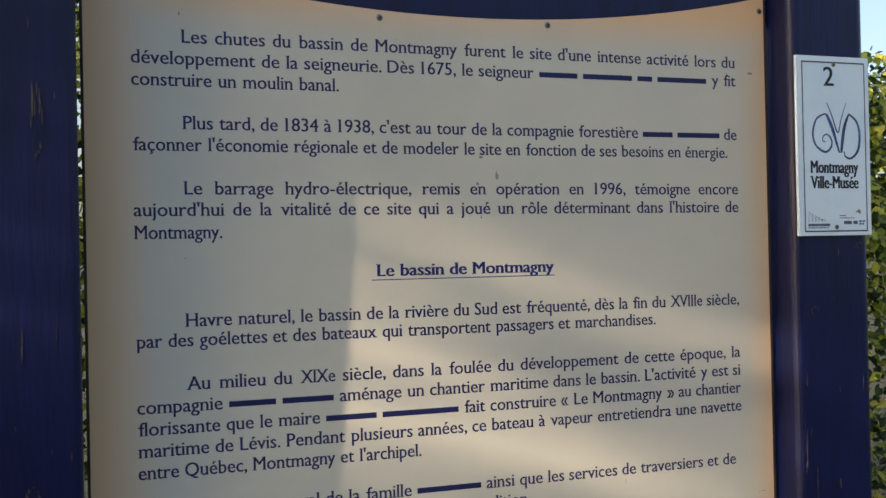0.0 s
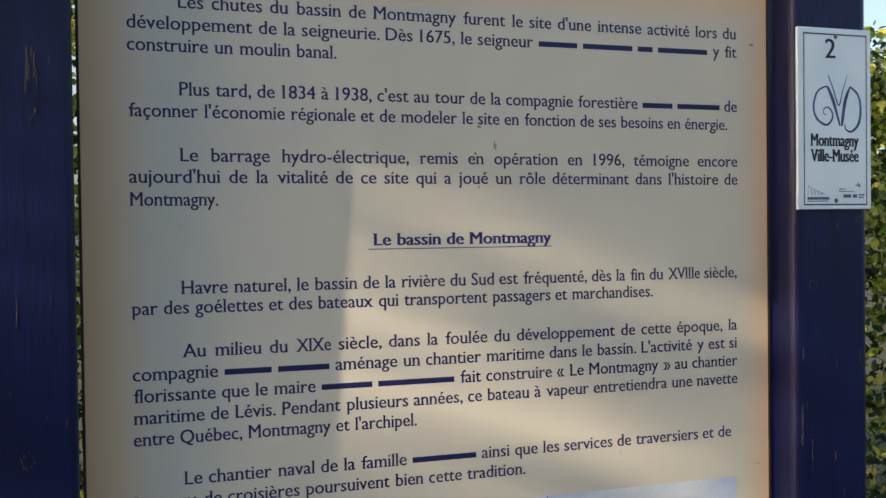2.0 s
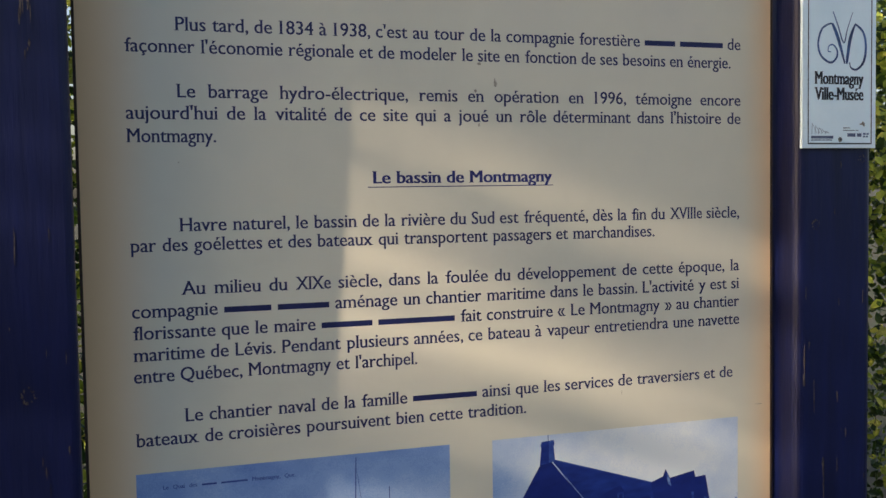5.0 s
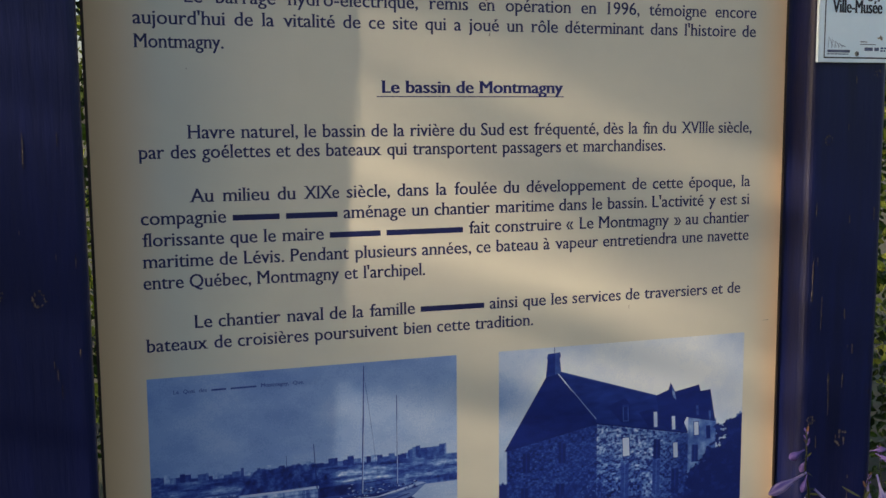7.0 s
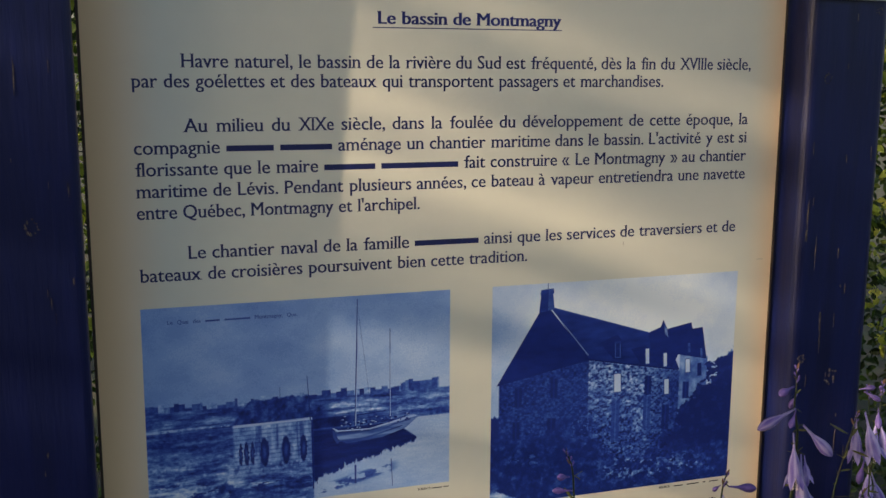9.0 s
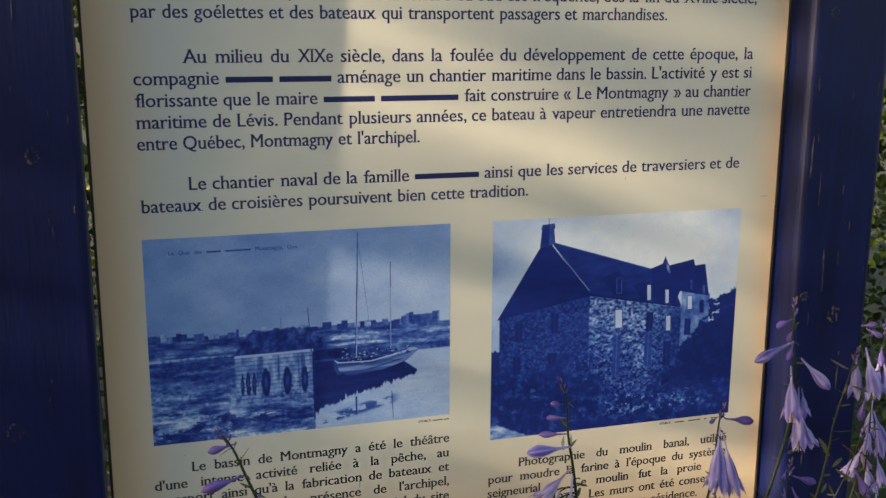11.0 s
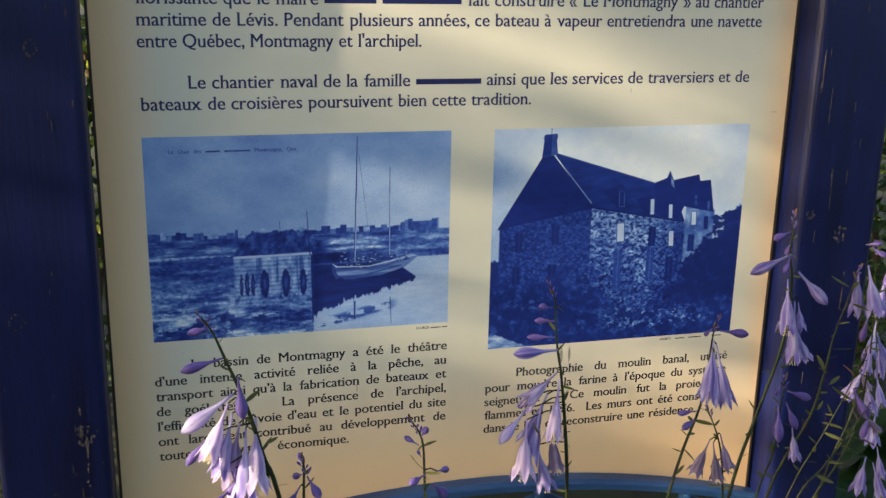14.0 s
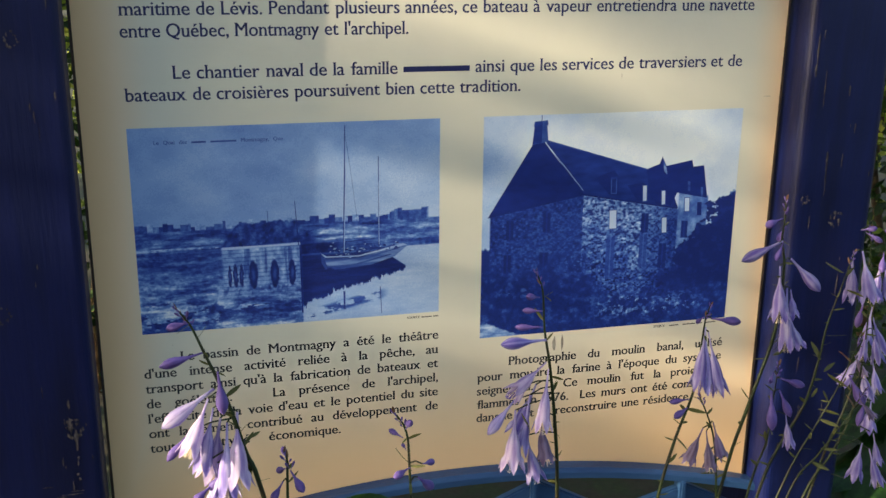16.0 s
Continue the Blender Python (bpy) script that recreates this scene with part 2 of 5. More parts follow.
sign = tagged(new("sign_frame"), "dark blue painted wooden sign frame with two square posts", "sign")
bm = box(-0.107, 0.035, POST_LY, POST_LY + 0.062, -0.3, 2.45, 0.010, 5)
for v in bm.verts:                           # this post leans a little forward
    v.co.y -= LEAN_L * (v.co.z - 1.35)
post_l = part("post", bm, blue_paint, sign)
post_r = part("post", box(1.0585, 1.199, POST_Y, POST_Y + 0.14, -0.3, 2.45, 0.016, 6), blue_paint, sign)
xs = [0.033 + (1.059 - 0.033) * i / 24 for i in range(25)]
part("top_board", plate([(x, top_arc(x) - 0.03) for x in xs] + [(1.059, 2.36), (0.033, 2.36)], Y0 + 0.0075, Y0 + 0.045), blue_paint, sign)


def arch_bar(name, drop, thick, y_front, y_back, material):
    bm = bmesh.new()
    bars = []
    for x in xs:
        z = low_arc(x) - drop
        c = thick * 0.3
        ring = [(y_back, z), (y_front + c * 1.6, z), (y_front + 0.002, z - c * 0.7), (y_front, z - c * 1.2), (y_front, z - thick), (y_back, z - thick)]
        bars.append([bm.verts.new((x, y, zz)) for y, zz in ring])
    for r, s in zip(bars, bars[1:]):
        for k in range(6):
            bm.faces.new((r[k], r[(k + 1) % 6], s[(k + 1) % 6], s[k]))
    bm.faces.new(bars[0])
    bm.faces.new(bars[-1][::-1])
    bmesh.ops.recalc_face_normals(bm, faces=bm.faces[:])
    return part(name, bm, material, sign)


arch_bar("arched_rail", 0.0, 0.015, 1.270, Y0 - 0.001, blue_trim)
part("lower_rail", box(0.033, 1.0585, 1.262, 1.318, 0.41, 0.47, 0.004), blue_trim, sign)
CELL = 0.2575
UPRIGHTS = [0.153 + CELL * i for i in range(4)]


def slat(x0, z0, x1, z1, wide, y0, y1, name):
    """A bevelled slat whose middle line runs from one point to the other, cut off plumb at both ends."""
    h = wide / 2 * math.hypot(x1 - x0, z1 - z0) / abs(x1 - x0) if abs(x1 - x0) > 0.02 else 0
    if h:
        pts = [(x0, z0 - h), (x1, z1 - h), (x1, z1 + h), (x0, z0 + h)]
    else:
        pts = [(x0 - wide / 2, z0), (x0 + wide / 2, z0), (x0 + wide / 2, z1), (x0 - wide / 2, z1)]
    bm = plate(pts, y0, y1)
    bmesh.ops.bevel(bm, geom=bm.edges[:], offset=0.003, segments=2, affect="EDGES")
    part(name, bm, blue_trim, sign)


DROP, BROAD = 0.105, 0.058
edges = [UPRIGHTS[0] - CELL, *UPRIGHTS, UPRIGHTS[-1] + CELL]
for a, b in zip(edges, edges[1:]):
    for up in (True, False):
        za, zb = (low_arc(max(a, 0.04)) - 0.056 - DROP * up, low_arc(min(b, 1.05)) - 0.056 - DROP * (not up))
        xa, xb = max(a + 0.003, 0.036), min(b - 0.003, 1.0575)
        za, zb = (za + (zb - za) * (x - a) / (b - a) for x in (xa, xb))
        slat(xa, za, xb, zb, BROAD, *((1.274, 1.290) if up else (1.292, 1.308)), "lattice_slat")
for a in UPRIGHTS:
    slat(a, 0.465, a, low_arc(a) - 0.013, 0.011, 1.266, 1.290, "lattice_upright")


def chip(x, z, w, h, y, parent, seed, flat=True):
    """An irregular spot where the paint has flaked off a knot or a crack."""
    r = random.Random(seed)
    n = 13
    pts = [(x + w * math.cos(i * math.tau / n) * r.uniform(0.35, 1), z + h * math.sin(i * math.tau / n) * r.uniform(0.35, 1)) for i in range(n)]
    part("paint_chip", plate(pts, y - 0.0006, y + 0.002), bare_wood, parent)


def knot(x, z, size, parent, seed, front):
    """A knot in the wood where the paint has cracked off in a ring of flakes."""
    r = random.Random(seed)
    for i in range(11):
        a, d = i * 0.571 + r.uniform(-0.2, 0.2), size * r.uniform(0.35, 1.0)
        kz = z + d * 1.15 * math.sin(a)
        chip(x + d * math.cos(a), kz, size * r.uniform(0.10, 0.30), size * r.uniform(0.12, 0.40), front(kz), parent, seed * 31 + i)


def front_l(z):
    return POST_LY - LEAN_L * (z - 1.35)


def front_r(z):
    return POST_Y


for i, (x, z, size) in enumerate(((-0.02, 1.327, 0.009), (-0.066, 0.98, 0.010), (-0.066, 1.335, 0.008), (0.003, 0.815, 0.013))):
    knot(x, z, size, post_l, 300 + i, front_l)
for i, (x, z, size) in enumerate(((1.078, 1.070, 0.008), (1.135, 1.037, 0.011), (1.092, 1.50, 0.007), (1.176, 1.60, 0.006))):
    knot(x, z, size, post_r, 320 + i, front_r)
for i, (x, z, w, h) in enumerate([(-0.014, 1.79, 0.0014, 0.030), (-0.0115, 1.782, 0.0009, 0.022), (-0.006, 1.785, 0.0013, 0.026), (-0.0035, 1.77, 0.0008, 0.016), (-0.016, 1.765, 0.0010, 0.014), (-0.009, 1.80, 0.0008, 0.012), (-0.006, 1.735, 0.0016, 0.006), (-0.008, 1.728, 0.0010, 0.004), 
                                  (0.0, 0.82, 0.003, 0.018), (0.006, 0.80, 0.004, 0.022), (0.0, 0.85, 0.0018, 0.01), (-0.03, 1.50, 0.001, 0.03), (0.022, 1.37, 0.0012, 0.012), (0.022, 1.26, 0.001, 0.008), (-0.06, 1.62, 0.0012, 0.02)]):
    chip(x, z, w, h, POST_LY - LEAN_L * (z - 1.35), post_l, i)
for i, (x, z, w, h) in enumerate([(1.108, 1.11, 0.0012, 0.045), (1.107, 1.13, 0.002, 0.02), (1.072, 1.30, 0.0014, 0.03), (1.072, 1.265, 0.0025, 0.014), 
                                  (1.138, 1.59, 0.001, 0.01), (1.09, 1.24, 0.0008, 0.03), (1.15, 0.93, 0.001, 0.02)]):
    chip(x, z, w, h, POST_Y, post_r, 40 + i)

# small flakes and scrapes, thickest near the foot of the left post
wear = random.Random(77)
for i in range(26):
    chip(wear.gauss(0.004, 0.008), wear.uniform(0.72, 0.93), wear.uniform(0.0006, 0.0022), wear.uniform(0.002, 0.010), POST_LY - LEAN_L * (0.82 - 1.35), post_l, 100 + i)
for i in range(7):
    chip(wear.uniform(-0.06, 0.02), wear.gauss(0.715, 0.008), wear.uniform(0.006, 0.016), wear.uniform(0.0005, 0.0012), POST_LY - LEAN_L * (0.715 - 1.35), post_l, 140 + i)
for i in range(16):
    z = wear.uniform(0.8, 1.95)
    chip(wear.uniform(-0.09, 0.025), z, wear.uniform(0.0004, 0.0010), wear.uniform(0.002, 0.014), POST_LY - LEAN_L * (z - 1.35), post_l, 160 + i)
    chip(wear.uniform(1.07, 1.19), wear.uniform(0.65, 1.6), wear.uniform(0.0004, 0.0009), wear.uniform(0.002, 0.014), POST_Y, post_r, 190 + i)

# ---- the printed panel ----
panel = tagged(new("information_panel"), "cream printed history panel with blue text and two blue photographs", "information panel")
pxs = [PX0 + (PX1 - PX0) * i / 24 for i in range(25)]
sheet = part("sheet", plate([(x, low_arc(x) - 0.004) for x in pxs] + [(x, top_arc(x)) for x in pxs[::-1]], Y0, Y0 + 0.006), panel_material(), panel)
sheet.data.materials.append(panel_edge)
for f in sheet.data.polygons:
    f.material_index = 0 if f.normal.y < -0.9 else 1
for a, b in ((PX0 - 0.0015, PX0 + 0.0022), (PX1 - 0.0012, PX1 + 0.0016)):   # dark strips down the sheet's sides; the right one paints the gap's shadow
    part("dark_edge_strip", plate([(a, low_arc(a)), (b, low_arc(b)), (b, top_arc(b) - 0.002), (a, top_arc(a) - 0.002)], Y0 - 0.0016, Y0 + 0.007), rim_dark, panel)
for x, z in ((0.427, 1.924), (0.679, 1.927), (1.042, 1.968), (0.16, 1.955)):
    screw(x, Y0, z, 0.0048, panel)

R = 0.9955
LINES = [  # words, baseline, left, right (0: set loose), cap height
    ("Les chutes du bassin de Montmagny furent le site d'une intense activité lors du", 1.877, 0.162, R, 0.0172),
    ("développement de la seigneurie. Dès 1675, le seigneur _0.061 _0.081 _0.025 _0.085 y fit", 1.849, 0.100, R, 0.0172),
    ("construire un moulin banal.", 1.821, 0.100, 0.368, 0.0172),
    ("Plus tard, de 1834 à 1938, c'est au tour de la compagnie forestière _0.051 _0.074 de", 1.766, 0.162, R, 0.0172),
    ("façonner l'économie régionale et de modeler le site en fonction de ses besoins en énergie.", 1.738, 0.100, 0.978, 0.0172),
    ("Le barrage hydro-électrique, remis en opération en 1996, témoigne encore", 1.682, 0.162, R, 0.0172),
    ("aujourd'hui de la vitalité de ce site qui a joué un rôle déterminant dans l'histoire de", 1.6545, 0.100, R, 0.0172),
    ("Montmagny.", 1.6255, 0.100, 0.217, 0.0172),
    ("Havre naturel, le bassin de la rivière du Sud est fréquenté, dès la fin du XVIIIe siècle,", 1.5125, 0.161, 0.993, 0.0172),
    ("par des goélettes et des bateaux qui transportent passagers et marchandises.", 1.4875, 0.100, 0.846, 0.0172),
    ("Au milieu du XIXe siècle, dans la foulée du développement de cette époque, la", 1.4315, 0.161, 0.993, 0.0172),
    ("compagnie _0.061 _0.069 aménage un chantier maritime dans le bassin. L'activité y est si", 1.404, 0.100, 0.993, 0.0172),
    ("florissante que le maire _0.070 _0.110 fait construire « Le Montmagny » au chantier", 1.3765, 0.100, 0.993, 0.0172),
    ("maritime de Lévis. Pendant plusieurs années, ce bateau à vapeur entretiendra une navette", 1.349, 0.100, 0.993, 0.0172),
    ("entre Québec, Montmagny et l'archipel.", 1.3215, 0.100, 0.474, 0.0172),
    ("Le chantier naval de la famille _0.094 ainsi que les services de traversiers et de", 1.268, 0.161, 0.981, 0.0172),
    ("bateaux de croisières poursuivent bien cette tradition.", 1.240, 0.100, 0.636, 0.0172),
    ("Le bassin de Montmagny a été le théâtre", 0.8755, 0.147, 0.519, 0.0140),
    ("d'une intense activité reliée à la pêche, au", 0.8525, 0.097, 0.519, 0.0140),
    ("transport ainsi qu'à la fabrication de bateaux et", 0.830, 0.097, 0.519, 0.0140),
    ("de goélettes.   La présence de l'archipel,", 0.807, 0.097, 0.519, 0.0140),
    ("l'efficacité de la voie d'eau et le potentiel du site", 0.784, 0.097, 0.519, 0.0140),
    ("ont largement contribué au développement de", 0.761, 0.097, 0.519, 0.0140),
    ("toute l'activité économique.", 0.738, 0.097, 0.370, 0.0140),
    ("Photographie du moulin banal, utilisé", 0.822, 0.630, 0.990, 0.0140),
    ("pour moudre la farine à l'époque du système", 0.799, 0.581, 0.990, 0.0140),
    ("seigneurial.   Ce moulin fut la proie des", 0.7765, 0.581, 0.990, 0.0140),
    ("flammes en 1976.  Les murs ont été conservés", 0.754, 0.581, 0.990, 0.0140),
    ("dans le but de reconstruire une résidence.", 0.7315, 0.581, 0.942, 0.0140),
]
BLANK = 0.34                                 # width of a space, in ems


def add_serifs(co, faces):
    """Small slabs at the ends of the upright strokes, as in the sign's book face."""
    count = {}
    for f in faces:
        for a, b in zip(f, f[1:] + f[:1]):
            e = (min(a, b), max(a, b))
            count[e] = count.get(e, 0) + 1
    mid = {}
    for f in faces:
        for a, b in zip(f, f[1:] + f[:1]):
            mid[(min(a, b), max(a, b))] = sum(co[i][1] for i in f) / len(f)
    flats = {}
    for (a, b), n in count.items():
        if n == 1 and abs(co[a][1] - co[b][1]) < 0.004:
            x0, x1, y = min(co[a][0], co[b][0]), max(co[a][0], co[b][0]), co[a][1]
            if 0.045 < x1 - x0 < 0.17:
                flats[(round(x0, 3), round(x1, 3), round(y, 3))] = mid[(a, b)] > y
    verts, out = [tuple(c) for c in co], list(faces)
    for (x0, x1, y), under in flats.items():
        if under and abs(y) < 0.012:
            pts = [(x0 - 0.05, y), (x1 + 0.05, y), (x1 + 0.05, y + 0.022), (x1, y + 0.05), (x0, y + 0.05), (x0 - 0.05, y + 0.022)]
        elif not under and 0.40 < y < 0.52:
            pts = [(x0 - 0.06, y - 0.035), (x0, y - 0.055), (x0 + 0.03, y), (x0 - 0.05, y - 0.012)]
        elif not under and y > 0.6:
            pts = [(x0 - 0.05, y - 0.024), (x0, y - 0.05), (x1, y - 0.05), (x1 + 0.02, y - 0.024), (x1 + 0.02, y), (x0 - 0.05, y)]
        else:
            continue
        n = len(verts)
        verts += [(a, b, 0) for a, b in pts]
        out.append(tuple(range(n, n + len(pts))))
    return np.array(verts), out


def set_words(words):
    """Meshes of words in the built-in font, one em high: a list of vertices, faces and the advance of each."""
    obs = []
    for i, w in enumerate(words):
        cu = bpy.data.curves.new("word", "FONT")
        cu.body, cu.size, cu.resolution_u = w, 1.0, 3
        ob = new("word", cu)
        obs.append(ob)
    bpy.context.view_layer.update()
    dg = bpy.context.evaluated_depsgraph_get()
    made = {}
    for w, ob in zip(words, obs):
        me = bpy.data.meshes.new_from_object(ob.evaluated_get(dg))
        co = np.empty(len(me.vertices) * 3)
        me.vertices.foreach_get("co", co)
        co = co.reshape(-1, 3)
        fs = [tuple(p.vertices) for p in me.polygons]
        co, fs = add_serifs(co, fs)
        made[w] = (co, fs, float(co[:, 0].min()), float(co[:, 0].max()))
        bpy.data.meshes.remove(me)
        cu = ob.data
        bpy.data.objects.remove(ob)
        bpy.data.curves.remove(cu)
    return made


NARROW = {"XIXe": 0.86, "XVIIIe": 0.88}      # words that the sign sets tighter than the rest


def text_line(name, text, z, x0, x1, cap, y, material, parent, glyphs, tall=0.682, copies=3, shift=0.011, limit=1.0):
    """A justified line, each word a mesh of its own. A token that begins with _ is a plain bar of that width."""
    em = cap / tall
    toks = []
    gap = 0
    for w in text.split(" "):
        if not w:
            gap += 1
            continue
        if w[0] == "_":
            toks.append((w, 0.0, float(w[1:]), gap))
        else:
            lo = glyphs[w][2] - (0.05 if w[0] == "1" else 0)
            toks.append((w, lo, (glyphs[w][3] - lo) * em * NARROW.get(w, 1.0), gap))
        gap = 0
    fixed = sum(wd for w, _, wd, _ in toks if w[0] == "_")
    wide = sum(wd for w, _, wd, _ in toks if w[0] != "_")
    holes = max(len(toks) - 1, 1) + sum(g for *_, g in toks)
    squeeze = (x1 - x0 - fixed) / (wide + BLANK * em * holes)
    squeeze = min(squeeze, limit) if len(toks) > 1 else squeeze
    space = (x1 - x0 - fixed - wide * squeeze) / holes
    x = x0
    for w, lo, wd, g in toks:
        x += g * space
        verts, faces = [], []
        if w[0] == "_":
            a, b = x, x + wd
            verts += [(a, y, z + cap * 0.12), (b, y, z + cap * 0.12), (b, y, z + cap * 0.56), (a, y, z + cap * 0.56)]
            faces.append((0, 1, 2, 3))
        else:
            wd *= squeeze
            co, fs = glyphs[w][:2]
            k = em * squeeze * NARROW.get(w, 1.0)
            for c in range(copies):
                n, dx = len(verts), (c - (copies - 1) / 2) * shift * em
                verts += [(x + (p[0] - lo) * k + dx, y - 0.000004 * c, z + p[1] * em) for p in co]
                faces += [tuple(n + i for i in f) for f in fs]
        me = bpy.data.meshes.new(name)
        me.from_pydata(verts, [], faces)
        me.materials.append(material)
        ob = new("printed_bar" if w[0] == "_" else name, me)
        ob.parent = parent
        x += wd + space


SMALL = ("Le Quai des _0.019 _0.034 Montmagny, Que.", "SOURCE: _0.016 _0.008", "SOURCE: _0.016 _0.022 _0.005 _0.016")
words = sorted({w.lstrip("_") for line in [*LINES, *((s,) for s in SMALL)] for w in line[0].split(" ") if w and w[0] != "_"})
glyphs = set_words(words)
bold = set_words(["Le", "bassin", "de", "Montmagny", "Montmagny.", "Ville-Musée", "2"])
INK_Y = Y0 - 0.0001
for text, z, x0, x1, cap in LINES:
    text_line("word", text, z, x0, x1, cap, INK_Y, ink if cap > 0.016 else black_ink, panel, glyphs, shift=0.013 if cap > 0.016 else 0.020)
text_line("heading_word", "Le bassin de Montmagny", 1.5705, 0.416, 0.680, 0.0165, INK_Y, title_ink, panel, bold, copies=4, shift=0.024, limit=1.3)
part("heading_rule", box(0.409, 0.682, INK_Y, Y0 + 0.001, 1.5650, 1.5662), title_ink, panel)


def bars(name, z, x0, x1, high, material, parent, y=INK_Y, seed=1, mean=0.012):
    """Small print that cannot be read, as a row of bars."""
    r = random.Random(seed)
    bm = bmesh.new()
    x = x0
    while x < x1 - 0.002:
        e = min(x1, x + mean * r.uniform(0.5, 1.5))
        v = [bm.verts.new(p) for p in ((x, y, z), (e, y, z), (e, y, z + high), (x, y, z + high))]
        bm.faces.new(v)
        x = e + high * 0.6
    return part(name, bm, material, parent)


text_line("small_print", SMALL[1], 0.9105, 0.472, 0.519, 0.0034, INK_Y, black_ink, panel, glyphs, copies=3, shift=0.03)
text_line("small_print", SMALL[2], 0.8628, 0.868, 0.975, 0.0034, INK_Y, black_ink, panel, glyphs, copies=3, shift=0.03)
for i, (x, z, w, h) in enumerate([(1.022, 1.87, 0.006, 0.003), (0.98, 1.868, 0.002, 0.002), (0.595, 1.708, 0.003, 0.010), (0.571, 1.735, 0.006, 0.003), (0.566, 1.697, 0.003, 0.004), (0.162, 1.60, 0.0012, 0.0012),
                                  (0.16, 1.915, 0.0014, 0.0035), (0.790, 1.258, 0.0009, 0.006), (1.03, 1.222, 0.010, 0.0006), (0.703, 0.850, 0.004, 0.018), (0.716, 0.852, 0.003, 0.016), (0.45, 1.895, 0.001, 0.001), (0.383, 0.826, 0.001, 0.010), (0.57, 1.65, 0.002, 0.004), (0.63, 1.18, 0.0008, 0.0008), (0.138, 0.90, 0.001, 0.001)]):
    r = random.Random(i)
    part("scuff", plate([(x + w * math.cos(k * 0.9) * r.uniform(0.3, 1), z + h * math.sin(k * 0.9) * r.uniform(0.4, 1)) for k in range(7)], INK_Y, Y0 + 0.001), grime, panel)


# ---- the two blue photographs, printed flat ----
def photograph(x0, x1, z0, z1, label):
    ob = part("photograph", plate([(x0, z0), (x1, z0), (x1, z1), (x0, z1)], Y0 - 0.0001, Y0 + 0.001), photo_sky_a, panel, label)
    layer = [1]

    def lay(name, pts, material):
        layer[0] += 1
        y = Y0 - 0.0001 - 0.000003 * layer[0]
        flat = []
        for u, v in pts:
            p = (x0 + min(max(u, 0), 1) * (x1 - x0), z1 - min(max(v, 0), 1) * (z1 - z0))
            if not flat or math.hypot(p[0] - flat[-1][0], p[1] - flat[-1][1]) > 1e-5:
                flat.append(p)
        bm = bmesh.new()
        vs = [bm.verts.new((a, y, b)) for a, b in flat]
        for t in tessellate_polygon([[Vector((a, b, 0)) for a, b in flat]]):
            (ax, az), (bx, bz), (cx, cz) = (flat[k] for k in t)
            area = (bx - ax) * (cz - az) - (bz - az) * (cx - ax)
            if abs(area) > 1e-10:
                bm.faces.new([vs[k] for k in (t if area > 0 else t[::-1])])
        return part(name, bm, material, ob)

    def lay_many(name, shapes, material):
        """A scatter of tiny print specks of one ink."""
        layer[0] += 1
        y = Y0 - 0.0001 - 0.000003 * layer[0]
        bm = bmesh.new()
        for pts in shapes:
            pts = [(min(max(u, 0), 1), min(max(v, 0), 1)) for u, v in pts]
            area = sum(a[0] * b[1] - b[0] * a[1] for a, b in zip(pts, pts[1:] + pts[:1]))
            if abs(area) > 1e-8:
                vs = [bm.verts.new((x0 + u * (x1 - x0), y, z1 - v * (z1 - z0))) for u, v in (pts if area < 0 else pts[::-1])]
                bm.faces.new(vs)
        return part(name, bm, material, ob)
    return ob, lay, lay_many


def fleck(u, v, w, h, r, n=6):
    """A small uneven patch."""
    return [(u + w * math.cos(k * math.tau / n) * r.uniform(0.5, 1), v + h * math.sin(k * math.tau / n) * r.uniform(0.5, 1)) for k in range(n)]


INK_STEPS = ((0.0, (5, 20, 86)), (0.25, (20, 48, 130)), (0.5, (64, 98, 168)), (0.7, (120, 152, 202)), (0.85, (174, 193, 218)), (1.0, (212, 221, 226)))


def ink_tone(t):
    for (a, ca), (b, cb) in zip(INK_STEPS, INK_STEPS[1:]):
        if t <= b:
            k = (t - a) / (b - a)
            return srgb(*(x + (y - x) * k for x, y in zip(ca, cb)))


TONES = 32
photo_inks = [surface("photo_ink", [ink_tone(k / (TONES - 1))] * 2, 60, rough=0.5, fine=0.06) for k in range(TONES)]


def ease(x, a, b):
    """0 below a, 1 above b, smooth between (a may lie above b)."""
    t = np.clip((x - a) / (b - a), 0, 1)
    return t * t * (3 - 2 * t)


def grain(u, v, fu, fv, seed, octaves=4):
    """Fractal value noise about 0.5, with fu and fv waves across the picture."""
    g, out, amp, total = np.random.default_rng(seed), 0.0, 1.0, 0.0
    for _ in range(octaves):
        nu, nv = int(fu) + 2, int(fv) + 2
        lat = g.random((nv + 1, nu + 1))
        x, y = u * (nu - 1), v * (nv - 1)
        i, j = x.astype(int), y.astype(int)
        a, b = x - i, y - j
        a, b = a * a * (3 - 2 * a), b * b * (3 - 2 * b)
        out = out + amp * ((lat[j, i] * (1 - a) + lat[j, i + 1] * a) * (1 - b) + (lat[j + 1, i] * (1 - a) + lat[j + 1, i + 1] * a) * b)
        total += amp
        amp, fu, fv = amp * 0.62, fu * 2.1, fv * 2.1
    return (out / total - 0.5) * 1.7 + 0.5


def over(tone, new_tone, mask):
    return tone * (1 - mask) + new_tone * mask


